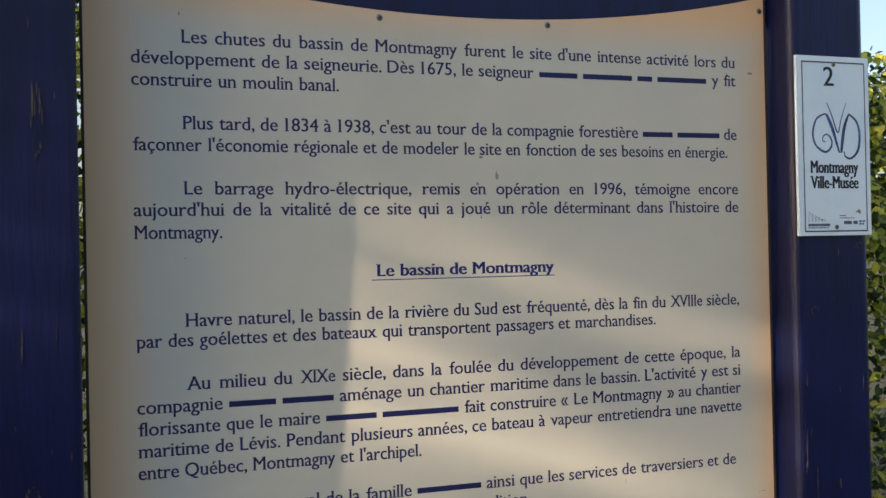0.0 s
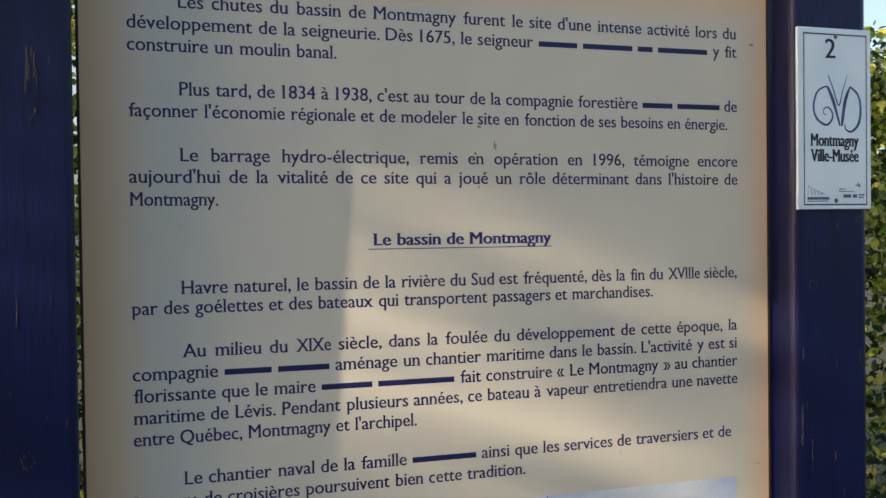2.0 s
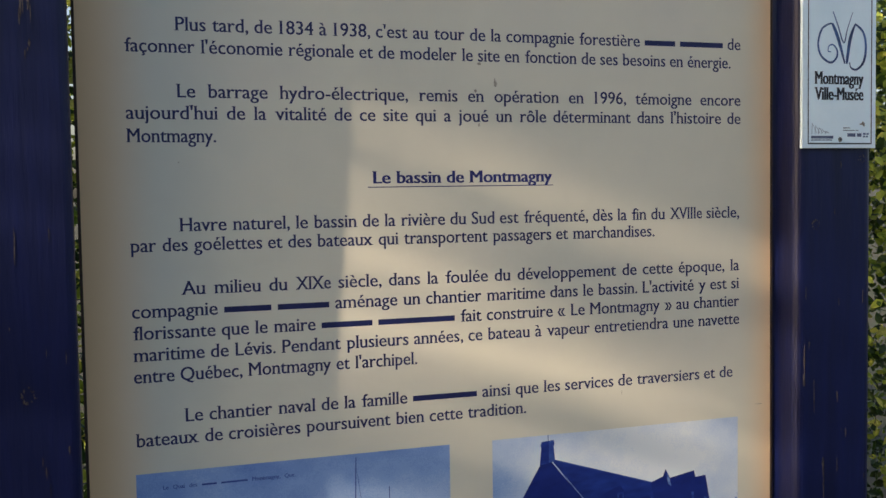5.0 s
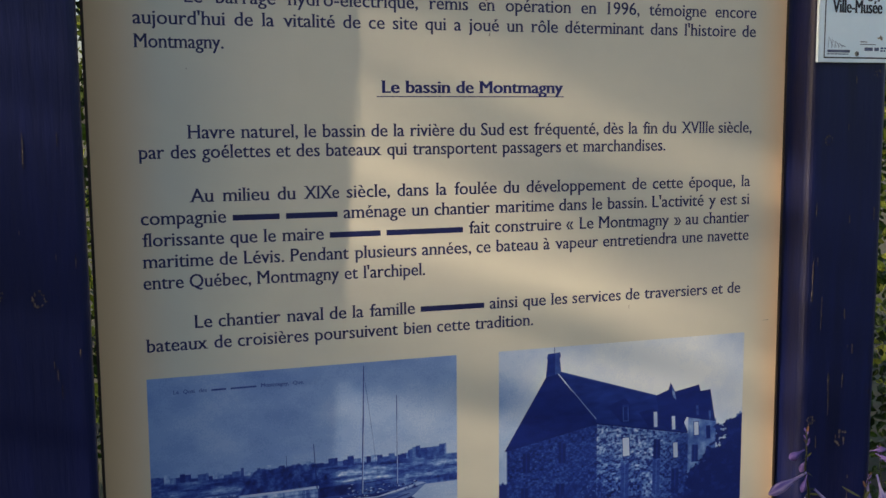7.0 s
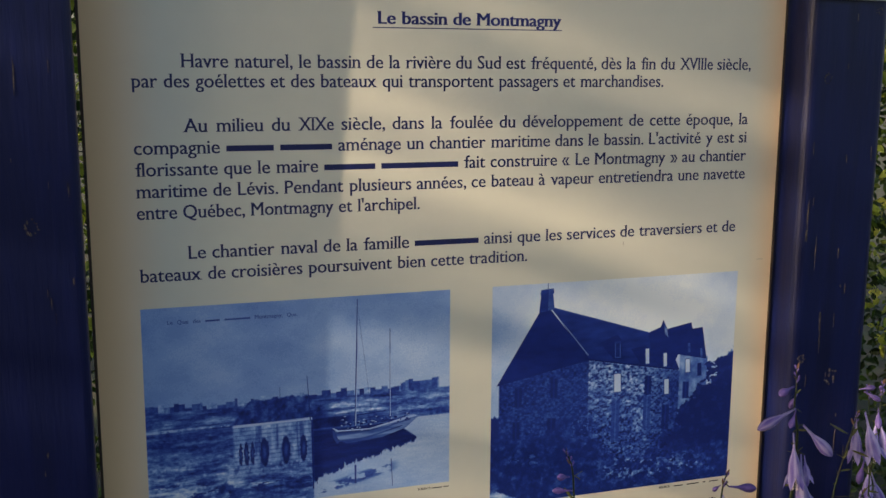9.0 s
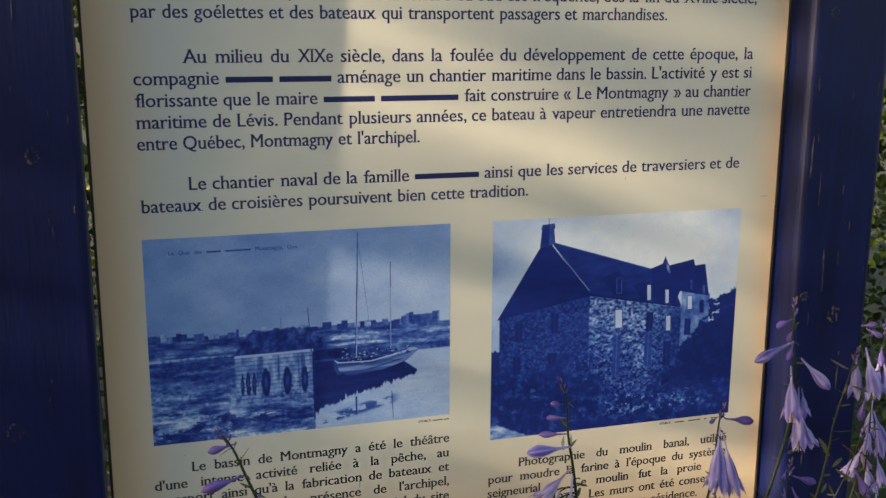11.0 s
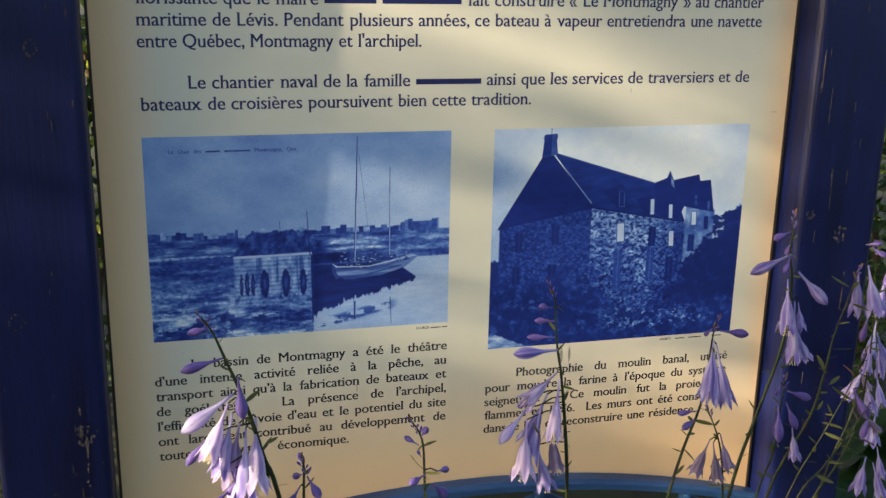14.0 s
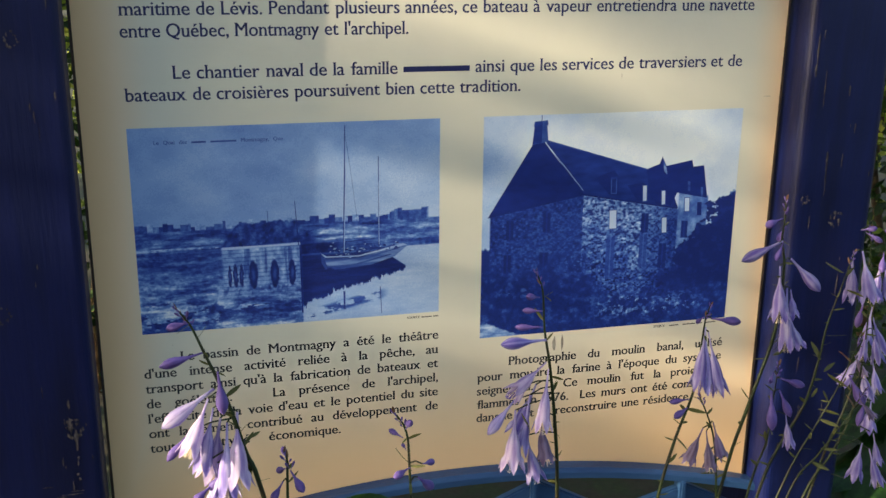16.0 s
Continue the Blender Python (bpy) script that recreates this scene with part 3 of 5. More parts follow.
def print_tones(ob, x0, x1, z0, z1, nu, nv, tones, seed):
    """The picture's grey scale as a fine screen of inked cells."""
    v, u = np.meshgrid((np.arange(nv) + 0.5) / nv, (np.arange(nu) + 0.5) / nu, indexing="ij")
    t = tones(u, v) + np.random.default_rng(seed).uniform(-0.5, 0.5, u.shape) / TONES
    level = np.clip(np.rint(t * (TONES - 1)), 0, TONES - 1).astype(np.int32).ravel()
    zz, xx = np.meshgrid(np.linspace(z1, z0, nv + 1), np.linspace(x0, x1, nu + 1), indexing="ij")
    co = np.stack([xx, np.full_like(xx, Y0 - 0.000103), zz], -1).reshape(-1, 3)
    n = (np.arange(nv)[:, None] * (nu + 1) + np.arange(nu)[None]).ravel()
    me = bpy.data.meshes.new("printed_tone")
    me.from_pydata(co.tolist(), [], np.stack([n, n + nu + 1, n + nu + 2, n + 1], -1).tolist())
    for m in photo_inks:
        me.materials.append(m)
    me.polygons.foreach_set("material_index", level)
    pt = new("printed_tone", me)
    pt.parent = ob
    tagged(pt, kind="stuff")


def harbour(u, v):
    """A tidal basin: a low town, mud flats, a timber wharf and still water with the dark reflection of a hull."""
    soft, fine, streak = grain(u, v, 4, 4, 1), grain(u, v, 90, 70, 2), grain(u, v, 14, 60, 3, 5)
    t = 0.715 + 0.12 * (soft - 0.5) + 0.09 * ease(u, 0.35, 0.9) * ease(v, 0.05, 0.42) - 0.04 * ease(v, 0.2, 0.0)
    g = np.random.default_rng(17)
    cuts = np.cumsum(g.uniform(0.008, 0.030, 80))
    block = np.searchsorted(cuts, u)
    roof = g.uniform(0.450, 0.482, 120)[block] - 0.014 * ease(u, 0.78, 0.86)
    wall = g.choice((0.20, 0.28, 0.36, 0.50, 0.70), 120)[block] + 0.12 * ease(u, 0.7, 0.85)
    t = over(t, wall + 0.25 * (fine - 0.5), ease(v, roof, roof + 0.003) * ease(u, 0.965, 0.955))
    t = over(t, 0.38 + 0.55 * (streak - 0.5) + 0.2 * (fine - 0.5), ease(v, 0.490, 0.502))
    t = over(t, 0.57 + 0.65 * (streak - 0.5) + 0.2 * (fine - 0.5), ease(v, 0.512, 0.535) * (0.4 + 0.6 * ease(soft, 0.35, 0.6)))
    edge = 0.468 + 0.05 * ease(u, 0.34, 0.28) + 0.02 * (grain(u, v, 40, 2, 5) - 0.5) + 0.05 * ease(u, 0.50, 0.56)
    t = over(t, 0.25 + 0.45 * (grain(u, v, 50, 36, 6) - 0.5) + 0.16 * (fine - 0.5), ease(v, edge, edge + 0.01) * ease(u, 0.27, 0.285) * ease(u, 0.60, 0.55) * ease(v, 0.60, 0.585))
    field = 0.38 + 0.45 * (streak - 0.5) + 0.25 * (fine - 0.5)
    mud = 0.54 + 0.95 * (grain(u, v, 10, 34, 8, 6) - 0.5) + 0.30 * (fine - 0.5)
    t = over(t, field, ease(v, 0.595, 0.605))
    t = over(t, mud, ease(v, 0.66, 0.76))
    clods = ease(grain(u, v, 16, 26, 9, 5), 0.50, 0.62) * ease(v, 0.78, 0.85) * ease(np.hypot((u - 0.12) / 0.2, (v - 0.92) / 0.09), 1.1, 0.6)
    clods = np.maximum(clods, ease(grain(u, v, 16, 26, 10, 5), 0.48, 0.60) * ease(np.hypot((u - 0.42) / 0.14, (v - 0.90) / 0.05), 1.1, 0.6))
    t = over(t, 0.20 + 0.4 * (fine - 0.5), clods)
    t = over(t, 0.80, ease(np.abs(v - 0.587 + 0.02 * u), 0.008, 0.004) * ease(u, 0.28, 0.26) * (0.5 + 0.5 * ease(fine, 0.3, 0.6)))
    top = 0.592 - 0.02 * (u - 0.27)
    timber = 0.67 + 0.24 * (grain(u, v, 70, 14, 12) - 0.5) + 0.18 * (fine - 0.5) - 0.14 * ease(np.abs(((v - top) % 0.021) - 0.010), 0.0045, 0.0015) - 0.16 * ease(grain(u, v, 60, 2, 13), 0.60, 0.75)
    for c, w in ((0.291, 0.006), (0.309, 0.008), (0.328, 0.007), (0.367, 0.015), (0.437, 0.014), (0.495, 0.012)):
        d = np.hypot((u - c + 0.004 * (fine - 0.5)) / w, (v - 0.735) / (0.045 + 2 * w))
        timber = over(timber, 0.10 + 0.28 * ease(d, 0.65, 0.15), ease(d, 1.08, 0.86))
    timber = timber - 0.22 * ease(v, 0.785, 0.80) * ease(grain(u, v, 50, 30, 14), 0.42, 0.6)
    quay = ease(v, top - 0.004, top) * ease(u, 0.262, 0.272) * ease(u, 0.526, 0.522)
    t = over(t, timber, quay * ease(v, 0.87, 0.80))
    t = over(t, 0.82, quay * ease(v, top + 0.013, top + 0.008))
    shade = 0.13 + 0.35 * (grain(u, v, 34, 30, 15) - 0.5)
    t = over(t, shade, ease(u, 0.524, 0.530) * ease(v, 0.585, 0.60) * ease(u, 0.70, 0.62) * ease(v, 0.69, 0.66))
    shore = 0.632 + 0.004 * (streak - 0.5)
    wet = ease(u, 0.524, 0.530) * ease(v, np.where(u > 0.86, shore, 0.64), np.where(u > 0.86, shore + 0.006, 0.66))
    t = over(t, 0.77 + 0.10 * (soft - 0.5) + 0.05 * (streak - 0.5), wet)
    fringe = 0.895 - 0.40 * (u - 0.53) + 0.045 * (grain(u, v, 75, 1, 18, 3) - 0.5) + 0.012 * (fine - 0.5)
    t = over(t, 0.09 + 0.16 * (streak - 0.5), wet * ease(v, fringe + 0.006, fringe - 0.004) * ease(u, 0.895, 0.88) * ease(v, 0.645 + 1.1 * np.maximum(0, u - 0.80), 0.655 + 1.1 * np.maximum(0, u - 0.80)))
    bank = ease(np.abs(v - (0.965 - 0.33 * (u - 0.54))), 0.034, 0.012) * ease(u, 0.83, 0.76) * ease(grain(u, v, 20, 34, 19, 4), 0.42, 0.56)
    return over(t, 0.34 + 0.2 * (fine - 0.5), wet * bank)


def mill(u, v):
    """A stone house under a bright sky, its gable end in shade, with dark trees and a flowering bank before it."""
    soft, fine = grain(u, v, 4, 4, 31), grain(u, v, 95, 80, 32)
    t = 0.90 + 0.16 * (soft - 0.5) - 0.10 * ease(u, 0.22, 0.0) + 0.08 * ease(np.hypot(u - 0.55, v - 0.12), 0.45, 0.05)
    far = 0.585 + 0.03 * (grain(u, v, 30, 1, 33) - 0.5)
    t = over(t, 0.14, ease(v, far, far + 0.012) * ease(u, 0.05, 0.04))
    stone = grain(u, v, 112, 124, 34, 2)
    course = grain(u, v, 26, 60, 35, 3)
    eave = np.where(u < 0.383, 0.442 - 0.2216 * (u - 0.028), 0.364 + 0.228 * (u - 0.38))
    house = ease(u, 0.028, 0.033) * ease(v, eave - 0.002, eave + 0.003)
    end = 0.21 + 0.30 * (stone - 0.5) + 0.12 * (soft - 0.5) + 0.06 * ease(u, 0.1, 0.36)
    front = 0.50 + 0.36 * (stone - 0.5) + 0.26 * (course - 0.5) + 0.24 * (fine - 0.5) + 0.12 * ease(v, 0.56, 0.42)
    front = over(front, 0.10, ease(stone, 0.34, 0.22) * 0.6)
    front = front * (1 - 0.45 * ease(u, 0.60, 0.76)) - 0.16 * ease(v, 0.50, 0.72) * ease(grain(u, v, 7, 6, 36), 0.40, 0.6)
    t = over(t, np.where(u < 0.384, end, front), house * ease(u, 0.80, 0.775))
    t = over(t, 0.57 + 0.34 * (grain(u, v, 30, 26, 37) - 0.5), ease(u, 0.762, 0.768) * ease(u, 0.889, 0.883) * ease(v, 0.36 + 0.25 * (u - 0.763), 0.372 + 0.25 * (u - 0.763)))
    for cu, cv, w, h, k in ((0.500, 0.66, 0.017, 0.10, 0.30), (0.632, 0.64, 0.016, 0.08, 0.30), (0.712, 0.67, 0.016, 0.06, 0.10), (0.105, 0.505, 0.014, 0.045, 0.07), (0.245, 0.480, 0.014, 0.045, 0.07), (0.098, 0.665, 0.014, 0.048, 0.06), (0.238, 0.665, 0.017, 0.048, 0.06), (0.633, 0.508, 0.015, 0.045, 0.08), (0.796, 0.55, 0.013, 0.04, 0.10)):
        box_d = np.maximum(np.abs(u - cu) / w, np.abs(v - cv - 0.1 * (u - cu)) / h)
        t = over(t, k + 0.12 * ease(np.abs(u - cu), 0.004, 0.001), ease(box_d, 1.08, 0.92) * 0.85)
    leafy = grain(u, v, 26, 24, 38, 5)
    wood = 0.885 - 0.10 * ease(v, 0.48, 0.62) - 0.07 * ease(v, 0.60, 0.80) + 0.10 * (leafy - 0.5) + 0.10 * ease(v, 0.44, 0.36)
    t = over(t, 0.09 + 0.22 * np.clip(grain(u, v, 40, 40, 39) - 0.52, 0, 1), ease(u, wood, wood + 0.012) * ease(v, 0.372 + 0.05 * (leafy - 0.5), 0.392 + 0.05 * (leafy - 0.5)))
    lip = 0.70 - 0.06 * ease(u, 0.2, 0.36) * ease(u, 0.44, 0.38) + 0.13 * ease(u, 0.38, 0.50) + 0.10 * (leafy - 0.5)
    scrub = 0.13 + 0.50 * np.clip(grain(u, v, 44, 40, 40, 4) - 0.47, 0, 1) + 0.10 * (fine - 0.5)
    t = over(t, scrub, ease(v, lip - 0.03, lip + 0.03))
    for cu, cv, su, sv in ((0.80, 0.905, 0.07, 0.035), (0.66, 0.925, 0.07, 0.028), (0.52, 0.91, 0.06, 0.03), (0.13, 0.80, 0.05, 0.018), (0.36, 0.68, 0.04, 0.035), (0.60, 0.87, 0.10, 0.02)):
        near = np.exp(-0.5 * (((u - cu) / su) ** 2 + ((v - cv) / sv) ** 2))
        t = over(t, 0.50 + 0.75 * (grain(u, v, 70, 64, 41, 3) - 0.40), 0.8 * near * ease(grain(u, v, 60, 60, 42, 4), 0.52, 0.70))
    edge = 0.925 + 0.42 * u + 0.02 * (leafy - 0.5)
    return over(t, 0.66 + 0.40 * (grain(u, v, 26, 60, 43) - 0.5), ease(v, edge, edge + 0.008) * ease(u, 0.17, 0.13))


AX0, AX1, AZ0, AZ1 = 0.0985, 0.5195, 0.9185, 1.205
pic_a, lay, lay_many = photograph(AX0, AX1, AZ0, AZ1, "blue photograph of a schooner moored at a timber wharf")
print_tones(pic_a, AX0, AX1, AZ0, AZ1, 330, 226, harbour, 61)
r = random.Random(5)
lay("printed_hull", [(0.592, 0.655), (0.612, 0.676), (0.72, 0.680), (0.86, 0.632), (0.889, 0.634), (0.845, 0.686), (0.76, 0.724), (0.64, 0.738), (0.612, 0.712)], photo_bank)
lay("printed_hull_stripe", [(0.60, 0.676), (0.72, 0.687), (0.86, 0.642), (0.862, 0.646), (0.73, 0.692), (0.61, 0.682)], photo_mid)
lay("printed_hull_stripe", [(0.61, 0.716), (0.70, 0.714), (0.83, 0.672), (0.835, 0.676), (0.71, 0.722), (0.615, 0.725)], photo_mid)
lay("printed_stern", [(0.592, 0.660), (0.604, 0.680), (0.614, 0.728), (0.606, 0.734), (0.594, 0.70)], photo_mid)
lay("printed_bulwark", [(0.592, 0.650), (0.612, 0.666), (0.72, 0.671), (0.87, 0.622), (0.888, 0.630), (0.72, 0.677), (0.606, 0.672)], photo_water)
lay_many("printed_deck_gear", [fleck(r.uniform(0.62, 0.86), r.gauss(0.640, 0.012), r.uniform(0.003, 0.009), r.uniform(0.004, 0.010), r) for k in range(40)], photo_roof)
lay_many("printed_deck_gear", [fleck(r.uniform(0.61, 0.86), r.gauss(0.638, 0.014), r.uniform(0.002, 0.008), r.uniform(0.0015, 0.004), r) for k in range(26)], photo_water)
for nm, pts in (("printed_mast", [(0.6790, 0.018), (0.6815, 0.018), (0.6725, 0.66), (0.6665, 0.66)]), ("printed_mast", [(0.789, 0.174), (0.7912, 0.174), (0.7918, 0.63), (0.7878, 0.63)]),
                ("printed_mast", [(0.509, 0.376), (0.5112, 0.376), (0.5208, 0.60), (0.517, 0.60)]), ("printed_mast", [(0.42, 0.42), (0.4215, 0.42), (0.4225, 0.58), (0.4205, 0.58)]), ("printed_rigging", [(0.681, 0.07), (0.6817, 0.07), (0.705, 0.33), (0.7040, 0.33)]),
                ("printed_rigging", [(0.685, 0.10), (0.6857, 0.10), (0.728, 0.62), (0.7270, 0.62)]), ("printed_boom", [(0.675, 0.60), (0.675, 0.595), (0.775, 0.586), (0.775, 0.59)]),
                ("printed_reflection", [(0.665, 0.852), (0.672, 0.852), (0.671, 0.95), (0.666, 0.945)]), ("printed_reflection", [(0.791, 0.841), (0.794, 0.841), (0.798, 0.984), (0.796, 0.984)]), ("printed_edge", [(0.521, 0.60), (0.527, 0.60), (0.528, 0.95), (0.523, 0.95)])):
    lay(nm, pts, photo_mid if "rigging" in nm else photo_roof)
lay("printed_mast_light", [(0.6797, 0.20), (0.6812, 0.20), (0.6722, 0.65), (0.6690, 0.65)], photo_water)
lay("printed_mast_light", [(0.7900, 0.30), (0.7912, 0.30), (0.7915, 0.62), (0.7890, 0.62)], photo_water)
text_line("printed_word", SMALL[0], 1.1825, 0.131, 0.302, 0.0052, Y0 - 0.0004, photo_mid, pic_a, glyphs, copies=2, shift=0.03)

BX0, BX1, BZ0, BZ1 = 0.5835, 0.9905, 0.870, 1.205
pic_b, lay, lay_many = photograph(BX0, BX1, BZ0, BZ1, "blue photograph of a stone mill with a steep dark roof")
print_tones(pic_b, BX0, BX1, BZ0, BZ1, 320, 264, mill, 62)
lay("printed_roof", [(0.223, 0.106), (0.627, 0.259), (0.687, 0.234), (0.765, 0.447), (0.38, 0.361)], photo_roof)
lay("printed_gable", [(0.182, 0.127), (0.224, 0.116), (0.381, 0.352), (0.381, 0.366), (0.02, 0.446)], photo_dark)
lay("printed_verge", [(0.224, 0.112), (0.2262, 0.113), (0.381, 0.339), (0.3792, 0.341)], photo_water)
lay("printed_ridge", [(0.235, 0.109), (0.627, 0.257), (0.627, 0.261), (0.235, 0.114)], photo_mid)
lay("printed_eave", [(0.381, 0.358), (0.762, 0.445), (0.762, 0.452), (0.381, 0.365)], photo_dark)
for pts in (((0.555, 0.330), (0.617, 0.318), (0.634, 0.340), (0.634, 0.412), (0.598, 0.402)), ((0.640, 0.356), (0.694, 0.346), (0.712, 0.366), (0.712, 0.432), (0.675, 0.424))):
    lay("printed_dormer", pts, photo_dark)
lay("printed_wing_roof", [(0.627, 0.262), (0.675, 0.245), (0.687, 0.205), (0.706, 0.249), (0.808, 0.227), (0.815, 0.258), (0.858, 0.254), (0.882, 0.408), (0.757, 0.375), (0.734, 0.435), (0.645, 0.38)], photo_dark)
lay("printed_wing_gable", [(0.690, 0.215), (0.704, 0.251), (0.712, 0.29), (0.697, 0.272)], photo_bank)
lay("printed_chimney", [(0.180, 0.128), (0.186, 0.055), (0.183, 0.045), (0.187, 0.028), (0.235, 0.024), (0.238, 0.042), (0.234, 0.05), (0.240, 0.118)], photo_mid)
lay("printed_chimney_shade", [(0.181, 0.125), (0.187, 0.055), (0.189, 0.030), (0.216, 0.028), (0.215, 0.122)], photo_roof)
lay("printed_chimney_pipe", [(0.212, 0.0), (0.2145, 0.0), (0.2145, 0.03), (0.212, 0.03)], photo_mid)
lay("printed_dormer", [(0.427, 0.288), (0.498, 0.256), (0.516, 0.284), (0.519, 0.374), (0.485, 0.368), (0.447, 0.318)], photo_dark)
lay("printed_dormer_window", [(0.487, 0.289), (0.512, 0.287), (0.514, 0.366), (0.49, 0.365)], photo_mid)
lay("printed_dormer_window", [(0.492, 0.298), (0.508, 0.297), (0.509, 0.360), (0.493, 0.360)], photo_roof)
for u, v, w, h in ((0.489, 0.441, 0.027, 0.084), (0.617, 0.335, 0.014, 0.070), (0.694, 0.364, 0.013, 0.062), (0.702, 0.489, 0.018, 0.070), (0.790, 0.402, 0.018, 0.062)):
    lay("printed_window_frame", [(u - 0.003, v - 0.004), (u + w + 0.003, v - 0.003), (u + w + 0.006, v + h + 0.004), (u, v + h + 0.004)], photo_mid)
    lay("printed_window", [(u, v), (u + w, v), (u + w + 0.003, v + h), (u + 0.003, v + h)], photo_light)
for u, v, w, h in ((0.842, 0.425, 0.018, 0.062), (0.797, 0.325, 0.010, 0.045), (0.852, 0.355, 0.009, 0.045)):
    lay("printed_window", [(u, v), (u + w, v), (u + w + 0.003, v + h), (u + 0.003, v + h)], photo_mid if v < 0.4 else photo_dark)

# ---- the number plate of the trail, on the post ----
plaque = tagged(new("trail_plaque"), "small white enamel trail plaque numbered two on a blue post", "plaque")
QX0, QX1, QZ0, QZ1, QY = 1.062, 1.197, 1.615, 1.890, 1.2405
part("plate", box(QX0, QX1, QY, POST_Y - 0.0005, QZ0, QZ1, 0.0008, 1), plate_white, plaque)
for x0, x1, z0, z1 in ((0.010, 0.127, 0.2645, 0.2665), (0.010, 0.127, 0.006, 0.008), (0.010, 0.0115, 0.008, 0.2645), (0.1255, 0.127, 0.008, 0.2645)):
    part("border_line", box(QX0 + x0, QX0 + x1, QY - 0.0003, QY + 0.001, QZ0 + z0, QZ0 + z1), black_ink, plaque)
for z in (0.2625, 0.013):
    screw(QX0 + 0.069, QY, QZ0 + z, 0.0040, plaque)
PY = QY - 0.0003
text_line("numeral", "2", QZ0 + 0.2295, QX0 + 0.0500, QX0 + 0.0830, 0.0290, PY, black_ink, plaque, bold, copies=3, shift=0.014)
text_line("lettering", "Montmagny", QZ0 + 0.0960, QX0 + 0.0225, QX0 + 0.117, 0.0186, PY, black_ink, plaque, bold, copies=5, shift=0.016)
text_line("lettering", "Ville-Musée", QZ0 + 0.0725, QX0 + 0.0225, QX0 + 0.117, 0.0186, PY, black_ink, plaque, bold, copies=5, shift=0.016)


def ribbon(name, pts, widths, material, parent, y):
    bm = bmesh.new()
    prev = None
    for i, (x, z) in enumerate(pts):
        a, b = pts[max(i - 1, 0)], pts[min(i + 1, len(pts) - 1)]
        d = Vector((b[0] - a[0], b[1] - a[1])).normalized()
        w = widths[i] / 2
        pair = [bm.verts.new((x - d.y * w, y, z + d.x * w)), bm.verts.new((x + d.y * w, y, z - d.x * w))]
        if prev:
            bm.faces.new((prev[0], prev[1], pair[1], pair[0]))
        prev = pair
    bmesh.ops.recalc_face_normals(bm, faces=bm.faces[:])
    return part(name, bm, material, parent)


def smooth_line(pts, steps=6):
    """A rounded line through the points, which are in thousandths of the plaque's width and height from its top left."""
    p = [pts[0], *pts, pts[-1]]
    out = []
    for a, b, c, d in zip(p, p[1:], p[2:], p[3:]):
        for k in range(steps):
            t = k / steps
            q = [0.5 * (2 * b[i] + (c[i] - a[i]) * t + (2 * a[i] - 5 * b[i] + 4 * c[i] - d[i]) * t * t + (3 * b[i] - a[i] - 3 * c[i] + d[i]) * t ** 3) for i in (0, 1)]
            out.append(q)
    out.append(pts[-1])
    return [(QX0 + (QX1 - QX0) * x / 1000, QZ1 - (QZ1 - QZ0) * z / 1000) for x, z in out]


for i, (wide, pts) in enumerate(((0.0030, [(397, 322), (477, 403), (567, 538)]), (0.0018, [(397, 322), (330, 330), (250, 360), (207, 435), (250, 500), (370, 534), (450, 510), (463, 468), (410, 438), (350, 446), (343, 473), (378, 476)]),
                                 (0.0030, [(592, 538), (638, 403), (705, 322)]), (0.0022, [(705, 319), (812, 360), (853, 435), (826, 522), (732, 567), (652, 559), (632, 530)]), (0.0012, [(405, 258), (470, 330), (550, 425), (600, 350), (670, 258)]))):
    ln = smooth_line(pts)
    ribbon("emblem_stroke", ln, [1.9 * wide * (0.45 + 0.55 * math.sin(math.pi * min(1, 0.12 + k / len(ln)))) for k in range(len(ln))], emblem_ink, plaque, PY - 0.00001 * i)
for i in range(5):
    ribbon("badge_hill", [(QX0 + 0.017 + 0.006 * i, QZ0 + 0.021), (QX0 + 0.018 + 0.006 * i, QZ0 + 0.037 - 0.003 * i), (QX0 + 0.026 + 0.0055 * i, QZ0 + 0.023)], [0.0008, 0.0014, 0.0008], pale_ink, plaque, PY)
bars("badge_print", QZ0 + 0.0145, QX0 + 0.016, QX0 + 0.056, 0.0040, pale_ink, plaque, PY, 2, 0.03)
bars("badge_print", QZ0 + 0.0115, QX0 + 0.016, QX0 + 0.056, 0.0016, pale_ink, plaque, PY, 3, 0.006)
bars("badge_print", QZ0 + 0.0175, QX0 + 0.082, QX0 + 0.108, 0.0050, pale_ink, plaque, PY, 4, 0.02)
bars("badge_print", QZ0 + 0.0265, QX0 + 0.074, QX0 + 0.102, 0.0010, black_ink, plaque, PY, 5, 0.02)
bars("badge_print", QZ0 + 0.0300, QX0 + 0.074, QX0 + 0.086, 0.0012, black_ink, plaque, PY, 6, 0.006)
bars("badge_flag", QZ0 + 0.0165, QX0 + 0.111, QX0 + 0.122, 0.0025, emblem_ink, plaque, PY, 7, 0.005)
bars("badge_flag", QZ0 + 0.0205, QX0 + 0.111, QX0 + 0.122, 0.0025, emblem_ink, plaque, PY, 9, 0.005)
r = random.Random(3)
part("scratch_mark", plate([(QX0 + 0.111 + 0.007 * math.cos(k * 0.63) * r.uniform(0.2, 1), QZ0 + 0.037 + 0.005 * math.sin(k * 0.63) * r.uniform(0.2, 1)) for k in range(10)], PY, QY + 0.001), grime, plaque)


